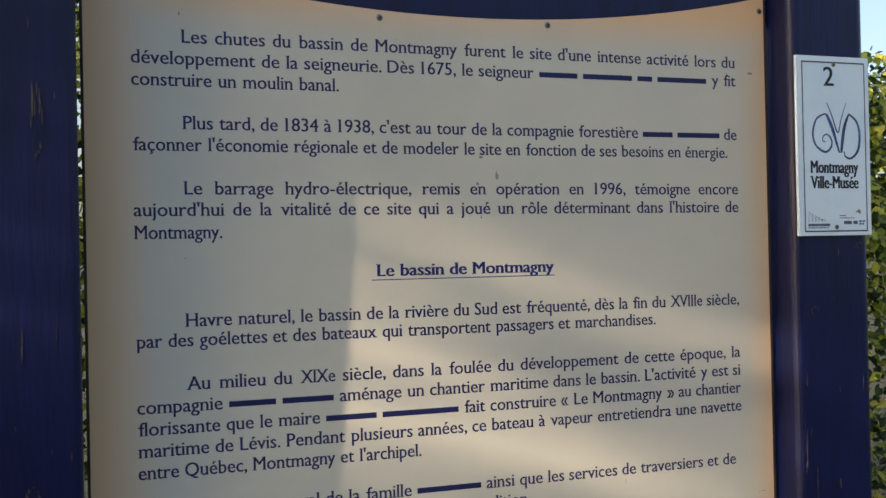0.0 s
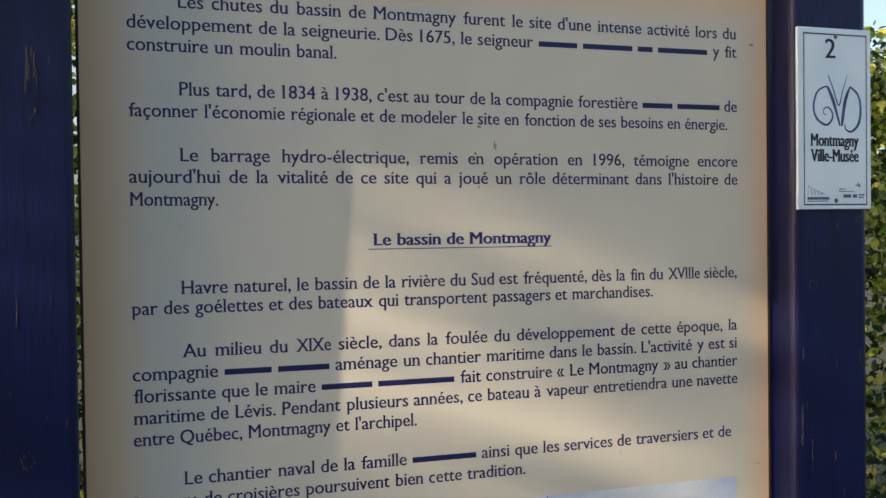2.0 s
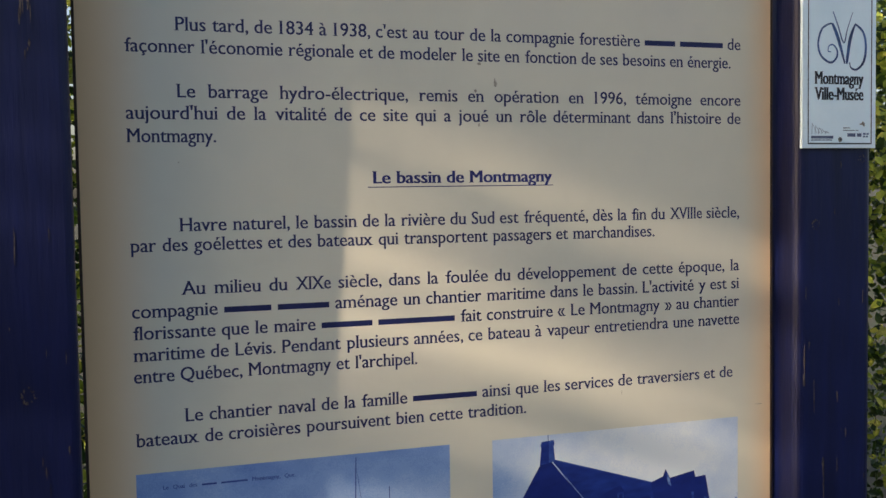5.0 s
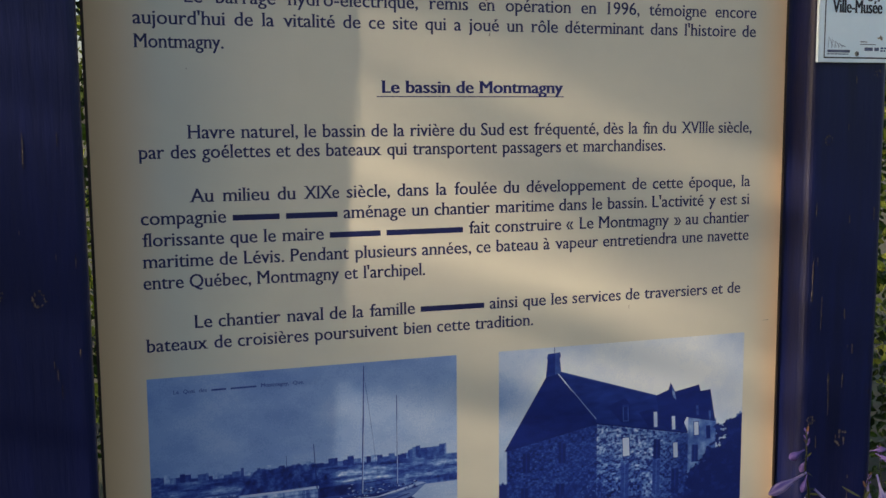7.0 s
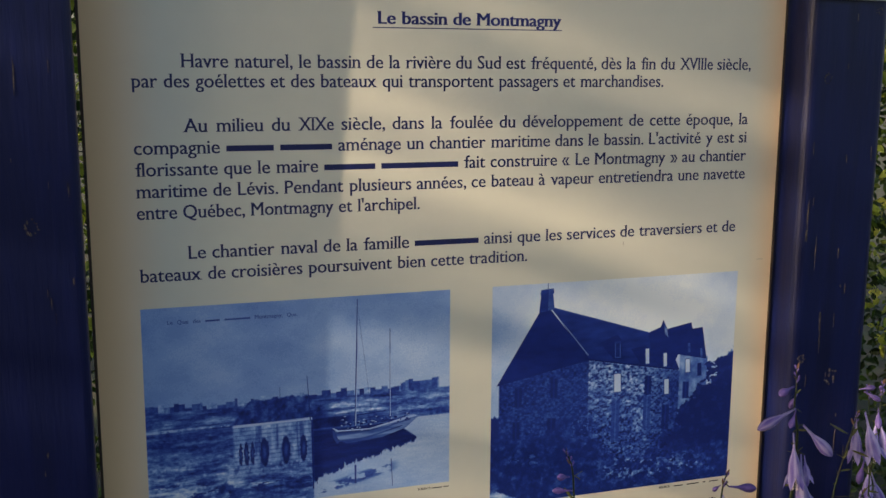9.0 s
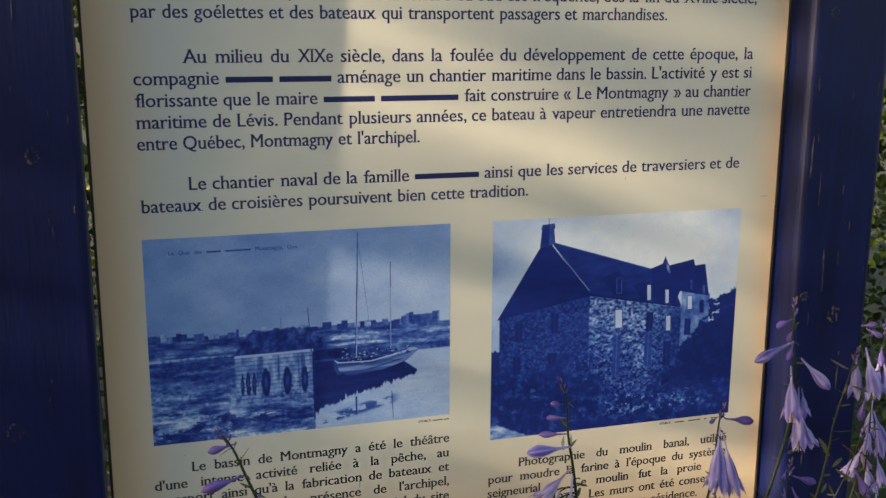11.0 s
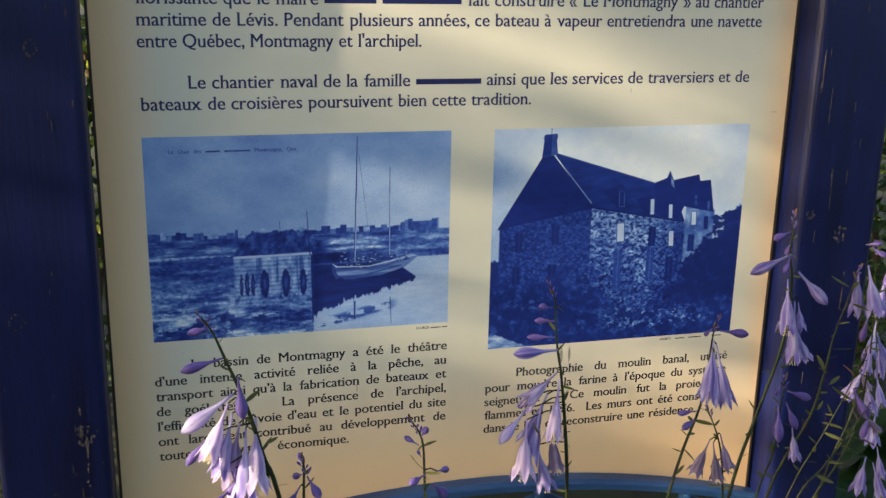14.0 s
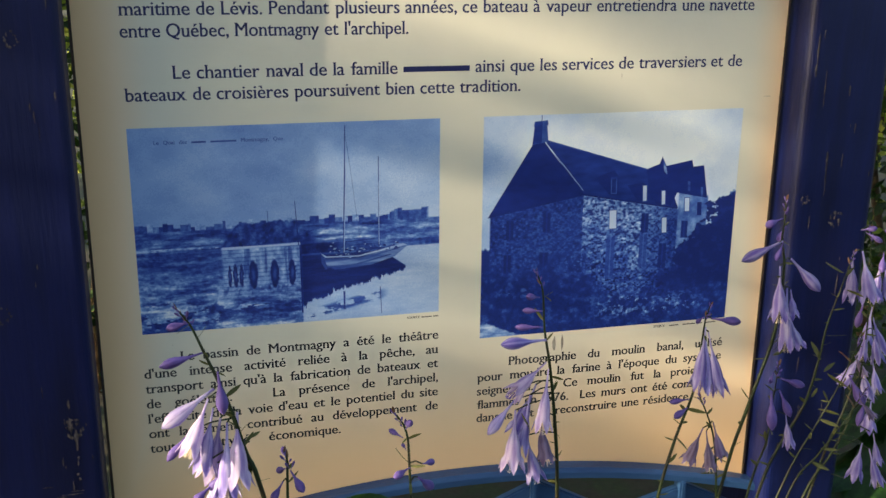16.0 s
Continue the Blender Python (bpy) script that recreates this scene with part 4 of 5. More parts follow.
# ---- leaves ----
def leaf_cloud(name, place, out, size, material, parent=None, kind="stuff", label="", spread=0.8, seed=0, long=1.7):
    """Many small folded leaves at the given places, each facing roughly out."""
    g = np.random.default_rng(seed)
    n = len(place)
    nrm = out + g.normal(0, spread, (n, 3))
    nrm /= np.linalg.norm(nrm, axis=1, keepdims=True) + 1e-9
    d = g.normal(0, 1, (n, 3)) + np.array((0, 0, -0.5))
    d -= nrm * (d * nrm).sum(1, keepdims=True)
    d /= np.linalg.norm(d, axis=1, keepdims=True) + 1e-9
    s = np.cross(nrm, d)
    k = size * g.uniform(0.6, 1.25, (n, 1))
    L, W = k * long, k
    rows = [(0, 0, 0), (0.35, 0.5, 0.10), (0.75, 0.34, 0.06), (1, 0, -0.08), (0.75, -0.34, 0.06), (0.35, -0.5, 0.10), (0.5, 0, 0.0)]
    v = np.stack([place + d * L * a + s * W * b + nrm * W * c for a, b, c in rows], 1).reshape(-1, 3)
    base = np.arange(n)[:, None] * 7
    tri = np.array([(0, 1, 6), (1, 2, 6), (2, 3, 6), (3, 4, 6), (4, 5, 6), (5, 0, 6)])
    f = (base[:, None, :] + tri[None]).reshape(-1, 3)
    me = bpy.data.meshes.new(name)
    me.from_pydata(v.tolist(), [], f.tolist())
    me.materials.append(material)
    ob = new(name, me)
    ob.parent = parent
    return tagged(ob, label, kind=kind)


def hedge(x0, x1, y0, y1, high, count, size, seed, label, bright=0.4):
    """A leafy hedge: upright stems with twigs, and leaves that crowd its uneven skin."""
    g = np.random.default_rng(seed)
    ob = tagged(new("hedge"), label, "hedge")
    ob.location = (0, 0, 0)
    r = random.Random(seed)
    n = int((x1 - x0) / 0.35)
    for i in range(n):
        x, y = x0 + (i + 0.5) * (x1 - x0) / n, (y0 + y1) / 2 + r.uniform(-0.2, 0.2)
        pts = [(x, y, -0.05)]
        for k in range(6):
            pts.append((pts[-1][0] + r.uniform(-0.08, 0.08), pts[-1][1] + r.uniform(-0.06, 0.06), pts[-1][2] + high / 6))
        part("hedge_stem", tube(pts, [0.022, 0.02, 0.017, 0.013, 0.01, 0.007, 0.003], 6), twig, ob, smooth=True)
    # the second set paints sunlit leaves, mostly towards the top and front
    for nm, share, m, k in (("foliage", 1 - bright, leaf_green, 0), ("sunlit_foliage", bright, leaf_sunlit, 1)):
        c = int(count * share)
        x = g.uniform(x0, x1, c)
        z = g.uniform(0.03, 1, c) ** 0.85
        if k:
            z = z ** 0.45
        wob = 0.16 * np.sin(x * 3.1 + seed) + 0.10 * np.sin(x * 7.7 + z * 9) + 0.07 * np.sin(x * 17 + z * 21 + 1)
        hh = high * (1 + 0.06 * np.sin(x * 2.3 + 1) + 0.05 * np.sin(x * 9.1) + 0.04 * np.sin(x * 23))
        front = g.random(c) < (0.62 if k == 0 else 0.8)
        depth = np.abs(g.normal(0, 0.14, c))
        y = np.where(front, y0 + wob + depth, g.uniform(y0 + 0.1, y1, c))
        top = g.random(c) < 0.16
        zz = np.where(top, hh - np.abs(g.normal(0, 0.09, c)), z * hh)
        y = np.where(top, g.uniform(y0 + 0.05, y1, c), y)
        out = np.stack([np.full(c, -0.15), np.where(top, -0.2, -0.8), np.where(top, 0.9, 0.45)], 1)
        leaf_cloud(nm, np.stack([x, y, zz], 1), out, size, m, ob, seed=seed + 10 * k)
    return ob


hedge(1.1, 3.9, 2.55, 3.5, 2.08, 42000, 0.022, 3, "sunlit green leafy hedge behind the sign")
# out of view, added only to keep sun off the right hedge's foot
hedge(-2.8, -1.6, 1.5, 2.9, 3.0, 13000, 0.034, 5, "unseen tall green shrub added to shade the hedge")
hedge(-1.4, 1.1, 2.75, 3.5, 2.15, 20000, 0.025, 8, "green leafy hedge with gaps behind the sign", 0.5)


# ---- the tree beside the sign, whose shade dapples the panel ----
def tree(x, y, high, crown_low, radius, seed, clumps, label, leaf=0.06, per_clump=260, extra=()):
    ob = tagged(new("tree"), label, "tree")
    r = random.Random(seed)
    pts, rad = [(x, y, -0.2)], [0.16]
    for k in range(7):
        pts.append((pts[-1][0] + r.uniform(-0.07, 0.07), pts[-1][1] + r.uniform(-0.07, 0.07), (k + 1) * high * 0.9 / 7))
        rad.append(0.15 * (1 - (k + 1) / 7.6))
    part("trunk", tube(pts, rad, 9), bark, ob, smooth=True)
    cs = list(extra)
    for i in range(clumps):
        a, rr, z = r.uniform(0, math.tau), radius * r.uniform(0.15, 1) ** 0.6, r.uniform(crown_low, high)
        rr *= max(0.25, 1 - ((z - crown_low) / (high - crown_low)) ** 2)
        cs.append((x + rr * math.cos(a), y + rr * math.sin(a), z, r.uniform(0.28, 0.5)))
    for i, (cx, cy, cz, cr) in enumerate(cs):
        if i % 3 == 0 or i < len(extra):
            zb = min(cz - 0.25, high * 0.8)
            part("limb", tube([(x, y, max(0.9, zb - 0.5)), ((x + cx) / 2, (y + cy) / 2, zb), (cx, cy, cz)], [0.05, 0.03, 0.008], 5), bark, ob, smooth=True)
    place = np.concatenate([np.array((cx, cy, cz)) + np.random.default_rng((seed, int(cy * 1000) + 90000, int(cz * 1000))).normal(0, 0.5, (max(3, int(per_clump * min(1, (cr / 0.3) ** 2))), 3)) * np.array((1, 1, 0.6)) * cr for cx, cy, cz, cr in cs])
    out = np.tile(np.array((0, 0, 0.6)), (len(place), 1))
    leaf_cloud("crown", place, out, leaf, tree_leaf, ob, seed=seed)
    return ob


TREE_X = -6.5


def on_sun_path(x, z, shift=0.0):
    """Where the sun's ray to the panel's point (x, z) passes the tree."""
    k = (x - TREE_X) / SUN_WAY.x
    return (TREE_X, Y0 - SUN_WAY.y * k + shift, z - SUN_WAY.z * k)


spots = []
for x, z, cr in SHADE:
    px, py, pz = on_sun_path(x, z)
    spots.append((px, py, pz, cr))
for py in (0.75, 1.05, 1.35):                # unseen boughs added to shade the foot of the hedge
    for k in range(6):
        spots.append((TREE_X, py, 2.6 + 0.3 * k, 0.26))
tree(TREE_X, 0.9, 8.0, 5.6, 2.3, 4, 46, "leafy broad tree beside the path", extra=spots)
# two trees out of view, added to screen the bright sky around the sun
tree(-8.6, -4.0, 8.5, 1.2, 2.4, 51, 60, "unseen tall leafy tree added to block sky glow", 0.14, 90)
tree(-8.6, 3.9, 8.5, 1.2, 2.4, 52, 60, "unseen tall leafy tree added to block sky glow", 0.14, 90)


# unseen trees added behind the viewer, which close off the low sky
for i, (tx, ty, th) in enumerate(((-5.5, -7.5, 9.0), (-1.5, -7.4, 3.4), (-9.0, -5.8, 8.5))):
    tree(tx, ty, th, 1.0, 2.9, 30 + i, 60, "unseen leafy tree added to block sky light", 0.16, 90)


# ---- hostas ----
def lathe(profile, sides, lobes=None):
    bm = bmesh.new()
    rings = []
    for t, r in profile:
        ring = []
        for k in range(sides):
            a = k * math.tau / sides
            rr, tt = r, t
            if lobes and t > 0.6:
                w = 0.5 + 0.5 * math.cos(6 * a)
                e = (t - 0.6) / 0.4
                tt = 0.6 + (t - 0.6) * (0.46 + 0.54 * w ** 0.8) + 0.012 * e * math.sin(5 * a + 1)
                rr = r * (1 + 0.16 * w * e * e - 0.14 * (1 - w) * e + 0.05 * e * math.sin(2 * a + 0.7))
            ring.append(bm.verts.new((rr * math.cos(a), rr * math.sin(a), -tt)))
        rings.append(ring)
    for p, q in zip(rings, rings[1:]):
        for k in range(sides):
            bm.faces.new((p[k], q[k], q[(k + 1) % sides], p[(k + 1) % sides]))
    bm.faces.new(rings[0])
    if not lobes:
        bm.faces.new(rings[-1][::-1])
    bmesh.ops.recalc_face_normals(bm, faces=bm.faces[:])
    return bm


BELL = [(0, 0.022), (0.14, 0.026), (0.28, 0.036), (0.37, 0.068), (0.45, 0.112), (0.54, 0.150), (0.64, 0.172), (0.74, 0.182), (0.83, 0.192), (0.92, 0.222), (1.0, 0.275)]
BUDS = [(0, 0.022), (0.15, 0.026), (0.34, 0.040), (0.48, 0.080), (0.62, 0.118), (0.75, 0.128), (0.86, 0.104), (0.95, 0.052), (1.0, 0.006)]
def veined(material, deep, pale):
    """Six darker ribs down a bell flower, paler petal rims, and a tone that differs from flower to flower."""
    n, l = material.node_tree.nodes, material.node_tree.links
    co, gr, an = n.new("ShaderNodeTexCoord"), n.new("ShaderNodeTexGradient"), n.new("ShaderNodeMath")
    gr.gradient_type = "RADIAL"
    l.new(co.outputs["Object"], gr.inputs["Vector"])
    an.operation = "MULTIPLY"
    an.inputs[1].default_value = 6 * math.tau
    l.new(gr.outputs["Fac"], an.inputs[0])
    cs = n.new("ShaderNodeMath")
    cs.operation = "COSINE"
    l.new(an.outputs[0], cs.inputs[0])
    b = n["Principled BSDF"]
    col = b.inputs["Base Color"].links[0].from_socket
    users = [k.to_socket for k in col.links]
    for lo, hi, amount, tone in ((0.55, 1.0, 0.34, deep), (0.0, -0.9, 0.4, pale)):
        mr, mx = n.new("ShaderNodeMapRange"), n.new("ShaderNodeMix")
        mr.inputs["From Min"].default_value, mr.inputs["From Max"].default_value, mr.inputs["To Max"].default_value = lo, hi, amount
        l.new(cs.outputs[0], mr.inputs["Value"])
        mx.data_type = "RGBA"
        mx.inputs[7].default_value = tone
        l.new(mr.outputs[0], mx.inputs[0])
        l.new(col, mx.inputs[6])
        col = mx.outputs[2]
    oi, sc, hs = n.new("ShaderNodeObjectInfo"), n.new("ShaderNodeMapRange"), n.new("ShaderNodeHueSaturation")
    sc.inputs["To Min"].default_value, sc.inputs["To Max"].default_value = 0.78, 1.12
    l.new(oi.outputs["Random"], sc.inputs["Value"])
    l.new(sc.outputs[0], hs.inputs["Value"])
    l.new(col, hs.inputs["Color"])
    for u in users:
        l.new(hs.outputs[0], u)


veined(petal, srgb(104, 88, 168), srgb(206, 198, 230))
veined(petal_pale, srgb(140, 112, 188), srgb(226, 214, 236))
veined(petal_dry, srgb(84, 66, 112), srgb(160, 146, 176))
bell_mesh = mesh("flower", lathe(BELL, 24, True), petal, True)
bell_pale = mesh("flower", lathe(BELL, 24, True), petal_pale, True)
bell_dry = mesh("wilted_flower", lathe([(t, r * 0.62) for t, r in BELL], 18, True), petal_dry, True)
bud_mesh = mesh("bud", lathe(BUDS, 12), petal_bud, True)
bud_light = mesh("bud", lathe(BUDS, 12), petal, True)
bm = bmesh.new()
for k in range(5):
    a = k * 1.3
    t = tube([(0, 0, -0.5), (0.03 * math.cos(a), 0.03 * math.sin(a), -0.85), (0.07 * math.cos(a), 0.07 * math.sin(a), -1.02), (0.10 * math.cos(a), 0.10 * math.sin(a), -1.0)], [0.006] * 4, 4)
    me = bpy.data.meshes.new("x")
    t.to_mesh(me)
    t.free()
    bm.from_mesh(me)
    bpy.data.meshes.remove(me)
stamens_mesh = mesh("stamen", bm, stamen_mat)


def blade(length, width, droop, nx=4, ny=7, fold=0.12, heart=0.0):
    """A leaf blade along -z that cups along its midrib and droops."""
    bm = bmesh.new()
    grid = []
    for j in range(ny + 1):
        t = j / ny
        w = width * (math.sin(math.pi * min(1, t * 0.92 + 0.06 + heart * (1 - t) ** 3)) ** 0.75)
        row = []
        for i in range(nx + 1):
            s = i / nx * 2 - 1
            row.append(bm.verts.new((s * w / 2, fold * width * abs(s) - droop * t * t * length + 0.01 * width * math.cos(s * 14), -length * t + heart * 0.25 * length * abs(s) * (1 - t) ** 4)))
        grid.append(row)
    for p, q in zip(grid, grid[1:]):
        for i in range(nx):
            bm.faces.new((p[i], q[i], q[i + 1], p[i + 1]))
    return bm


bract_mesh = mesh("bract", blade(1, 0.22, 0.1), bract_green, True)
bract_tip_mesh = mesh("bract", blade(1, 0.36, 0.1), bract_tip, True)
leaf_mesh = mesh("leaf", blade(1, 0.62, 0.35, 10, 10, 0.16, 0.5), hosta_green, True)


def along(a, b, width=1.0, roll=0.0):
    d = Vector(b) - Vector(a)
    q = d.to_track_quat("-Z", "Y").to_matrix().to_4x4()
    k = d.length
    return Matrix.Translation(a) @ q @ Matrix.Rotation(roll, 4, "Z") @ Matrix.Diagonal((k * width, k * width, k, 1))


hrand = random.Random(11)


def stalk(plant, y, spine, bits):
    """A flower stalk of a hosta, in a plane before the sign, with what hangs from it: kind, and both ends as x, z."""
    (xa, za), (xb, zb) = spine[-2], spine[-1]
    run = max(-0.5, min(0.5, (xb - xa) / max(za - zb, 0.01)))
    turns = [(a, y, b) for a, b in spine]
    turns += [(xb + run * 0.75 * zb * k * (1 - 0.45 * k), y + (plant.location.y - y) * 0.5 * k * k, zb * (1 - k)) for k in (0.25, 0.5, 0.75, 1.0)]
    ends = [turns[0], *turns, turns[-1]]
    pts = []
    for p, q, r, t in zip(ends, ends[1:], ends[2:], ends[3:]):
        for k in range(4):
            w = k / 4
            pts.append(tuple(0.5 * (2 * q[i] + (r[i] - p[i]) * w + (2 * p[i] - 5 * q[i] + 4 * r[i] - t[i]) * w * w + (3 * q[i] - p[i] - 3 * r[i] + t[i]) * w ** 3) for i in range(3)))
    pts.append(turns[-1])
    n = len(pts)
    stem = part("flower_stalk", tube(pts, [0.0008 + 0.0016 * min(1, i / 20) for i in range(n)], 7), stem_green, plant, smooth=True)
    stem.matrix_parent_inverse = plant.matrix_world.inverted()
    top, up = Vector((spine[0][0], y, spine[0][1])), (Vector((spine[0][0], 0, spine[0][1])) - Vector((spine[1][0], 0, spine[1][1]))).normalized()
    for k in range(9):                       # the young tip: small closed buds between brownish bracts
        a = top - up * (0.002 + 0.0026 * k)
        way = (up * hrand.uniform(0.7, 1.3) + Vector((math.cos(k * 2.4), math.sin(k * 2.4), 0.25)) * (0.3 + 0.07 * k)).normalized()
        tip = new("bract" if k % 3 == 0 else "bud", bract_tip_mesh if k % 3 == 0 else bud_mesh)
        tip.parent = stem
        tip.matrix_basis = along(a, a + way * hrand.uniform(0.006, 0.010 + 0.0005 * k), 0.9, hrand.uniform(0, 6.28))
    fall, side = 0.035, 1
    for p, q in zip(spine, spine[1:]):       # narrow bracts up the stalk
        seg = (Vector(q) - Vector(p)).length
        while fall < seg:
            m = Vector(p).lerp(Vector(q), fall / seg)
            br = new("bract", bract_mesh)
            br.parent = stem
            br.matrix_basis = along((m.x, y, m.y), (m.x + side * hrand.uniform(0.006, 0.015), y + hrand.uniform(-0.010, 0.010), m.y + hrand.uniform(-0.004, 0.014)), 1.1, hrand.uniform(0, 6.28))
            side = -side
            fall += hrand.uniform(0.018, 0.036)
        fall -= seg
    for i, (what, x0, z0, x1, z1) in enumerate(bits):
        if what == "bract" and i < 2 and math.hypot(x0 - spine[0][0], z0 - spine[0][1]) < 0.03:
            continue
        dy0, dy1 = hrand.uniform(-0.004, 0.004), hrand.uniform(-0.022, 0.018)
        a, b = Vector((x0, y + dy0, z0)), Vector((x1, y + dy1, z1))
        if what == "flower":
            me, w = (bell_pale if (y < 1 and i in (6, 7, 9, 4)) else bell_mesh), hrand.uniform(0.60, 0.80) * min(1, 0.068 / (b - a).length)
        elif what == "wilt":
            me, w = bell_dry, 1.1
        elif what == "bigbud":
            me, w = bud_light, 0.95
        elif what == "bud":
            me, w = bud_mesh, hrand.uniform(0.95, 1.15) * (1.25 if (b - a).length < 0.03 else 1)
        else:
            me, w = (bract_tip_mesh if i < 2 else bract_mesh), hrand.uniform(0.8, 1.2)
        ob = new("bract" if what == "bract" else "bud" if "bud" in what else "flower", me)
        ob.parent = stem
        ob.matrix_basis = along(a, b, w, hrand.uniform(0, 6.28))
        if what in ("flower", "wilt"):
            s = new("stamen", stamens_mesh)
            s.parent = stem
            s.matrix_basis = along(a, b, w, hrand.uniform(0, 6.28))
        if what != "bract":
            near = min(((Vector((x0, z0)) - Vector(p)).length, p) for p in [tuple(Vector(q) + (Vector(s) - Vector(q)) * k / 8) for q, s in zip(spine, spine[1:]) for k in range(9)])[1]
            if (Vector((x0, z0)) - Vector(near)).length > 0.004:
                part("pedicel", tube([(near[0], y, near[1]), ((near[0] + x0) / 2, y + dy0 / 2, (near[1] + z0) / 2 + 0.003), tuple(a)], [0.0009] * 3, 5), stem_green, stem, smooth=True)
            if hrand.random() < 0.5:
                br = new("bract", bract_mesh)
                br.parent = stem
                br.matrix_basis = along((near[0], y, near[1]), (near[0] + hrand.uniform(-0.014, 0.014), y + hrand.uniform(-0.01, 0.01), near[1] + hrand.uniform(-0.012, 0.012)), 1.2)


def hosta(x, y, leaves, reach, high, seed, label):
    """A hosta: a rosette of broad leaves on arching leaf stalks."""
    ob = tagged(new("hosta"), label, "hosta", "hostas before the sign")
    ob.location = (x, y, 0)
    bpy.context.view_layer.update()
    r = random.Random(seed)
    for i in range(leaves):
        a = i * 2.4 + r.uniform(-0.3, 0.3)
        k = 0.35 + 0.65 * (i / leaves)
        rr, zz = reach * k * r.uniform(0.8, 1.1), high * (1.05 - 0.55 * k) * r.uniform(0.85, 1.1)
        knee = Vector((rr * 0.5 * math.cos(a), rr * 0.5 * math.sin(a), zz))
        tip = Vector((rr * 1.25 * math.cos(a), rr * 1.25 * math.sin(a), zz * r.uniform(0.62, 0.85)))
        part("leaf_stalk", tube([(0.02 * math.cos(a), 0.02 * math.sin(a), 0.0), tuple(knee * 0.55 + Vector((0, 0, zz * 0.12))), tuple(knee)], [0.006, 0.005, 0.004], 6), stem_green, ob, smooth=True)
        lf = new("leaf", leaf_mesh)
        lf.parent = ob
        d = tip - knee
        z = -d.normalized()
        side = Vector((-math.sin(a), math.cos(a), r.uniform(-0.25, 0.25))).normalized()
        yv = z.cross(side).normalized()
        m = Matrix((side, yv, z)).transposed().to_4x4()
        lf.matrix_basis = Matrix.Translation(knee) @ m @ Matrix.Scale(d.length, 4)
    return ob


hosta_near = hosta(0.27, 0.86, 18, 0.26, 0.60, 21, "green hosta with pale lilac flower stalks before the panel")
hosta_mid = hosta(0.68, 1.02, 18, 0.24, 0.56, 22, "green hosta with lilac bell flowers before the panel")
hosta_right = hosta(0.97, 1.00, 18, 0.24, 0.56, 23, "green hosta with lilac bell flowers before the post")
hosta_far = hosta(1.44, 1.36, 26, 0.30, 0.84, 24, "green hosta crowded with violet flowers beside the post")
stalk(hosta_near, 0.82, [(0.152, 1.122), (0.164, 1.105), (0.176, 1.074), (0.186, 1.048), (0.197, 1.014), (0.209, 0.968), (0.222, 0.926)],
      [('bud', 0.166, 1.107, 0.142, 1.1),
       ('bud', 0.174, 1.077, 0.134, 1.068),
       ('bud', 0.186, 1.058, 0.189, 1.018),
       ('bigbud', 0.182, 1.039, 0.132, 1.003),
       ('flower', 0.176, 1.032, 0.154, 0.979),
       ('bud', 0.157, 0.998, 0.135, 0.974),
       ('flower', 0.186, 1.011, 0.175, 0.94),
       ('flower', 0.202, 1.013, 0.198, 0.941),
       ('bud', 0.177, 0.97, 0.164, 0.961),
       ('bud', 0.175, 0.942, 0.155, 0.93),
       ('flower', 0.181, 0.964, 0.177, 0.911),
       ('flower', 0.192, 1.004, 0.187, 0.932),
       ('flower', 0.180, 1.020, 0.166, 0.955),
       ('wilt', 0.200, 0.990, 0.205, 0.945),
       ('bud', 0.186, 0.955, 0.172, 0.935),
       ('wilt', 0.192, 0.965, 0.186, 0.915),
       ('bract', 0.21, 0.984, 0.224, 0.985),
       ('bract', 0.211, 0.964, 0.211, 0.939),
       ('bract', 0.193, 1.006, 0.205, 0.995)])
stalk(hosta_near, 0.84, [(0.357, 0.987), (0.37, 0.964), (0.374, 0.907)],
      [('bud', 0.369, 0.968, 0.371, 0.984),
       ('bud', 0.367, 0.957, 0.355, 0.961),
       ('bud', 0.37, 0.943, 0.365, 0.953),
       ('bud', 0.374, 0.924, 0.353, 0.924),
       ('bract', 0.374, 0.925, 0.386, 0.933),
       ('bud', 0.386, 0.928, 0.402, 0.921),
       ('bud', 0.382, 0.911, 0.401, 0.89)])
stalk(hosta_near, 0.84, [(0.246, 0.957), (0.249, 0.945), (0.248, 0.911)],
      [('bud', 0.249, 0.945, 0.246, 0.954),
       ('bud', 0.247, 0.939, 0.24, 0.929),
       ('bud', 0.252, 0.935, 0.262, 0.921),
       ('bud', 0.244, 0.926, 0.231, 0.908),
       ('bract', 0.249, 0.936, 0.258, 0.937)])
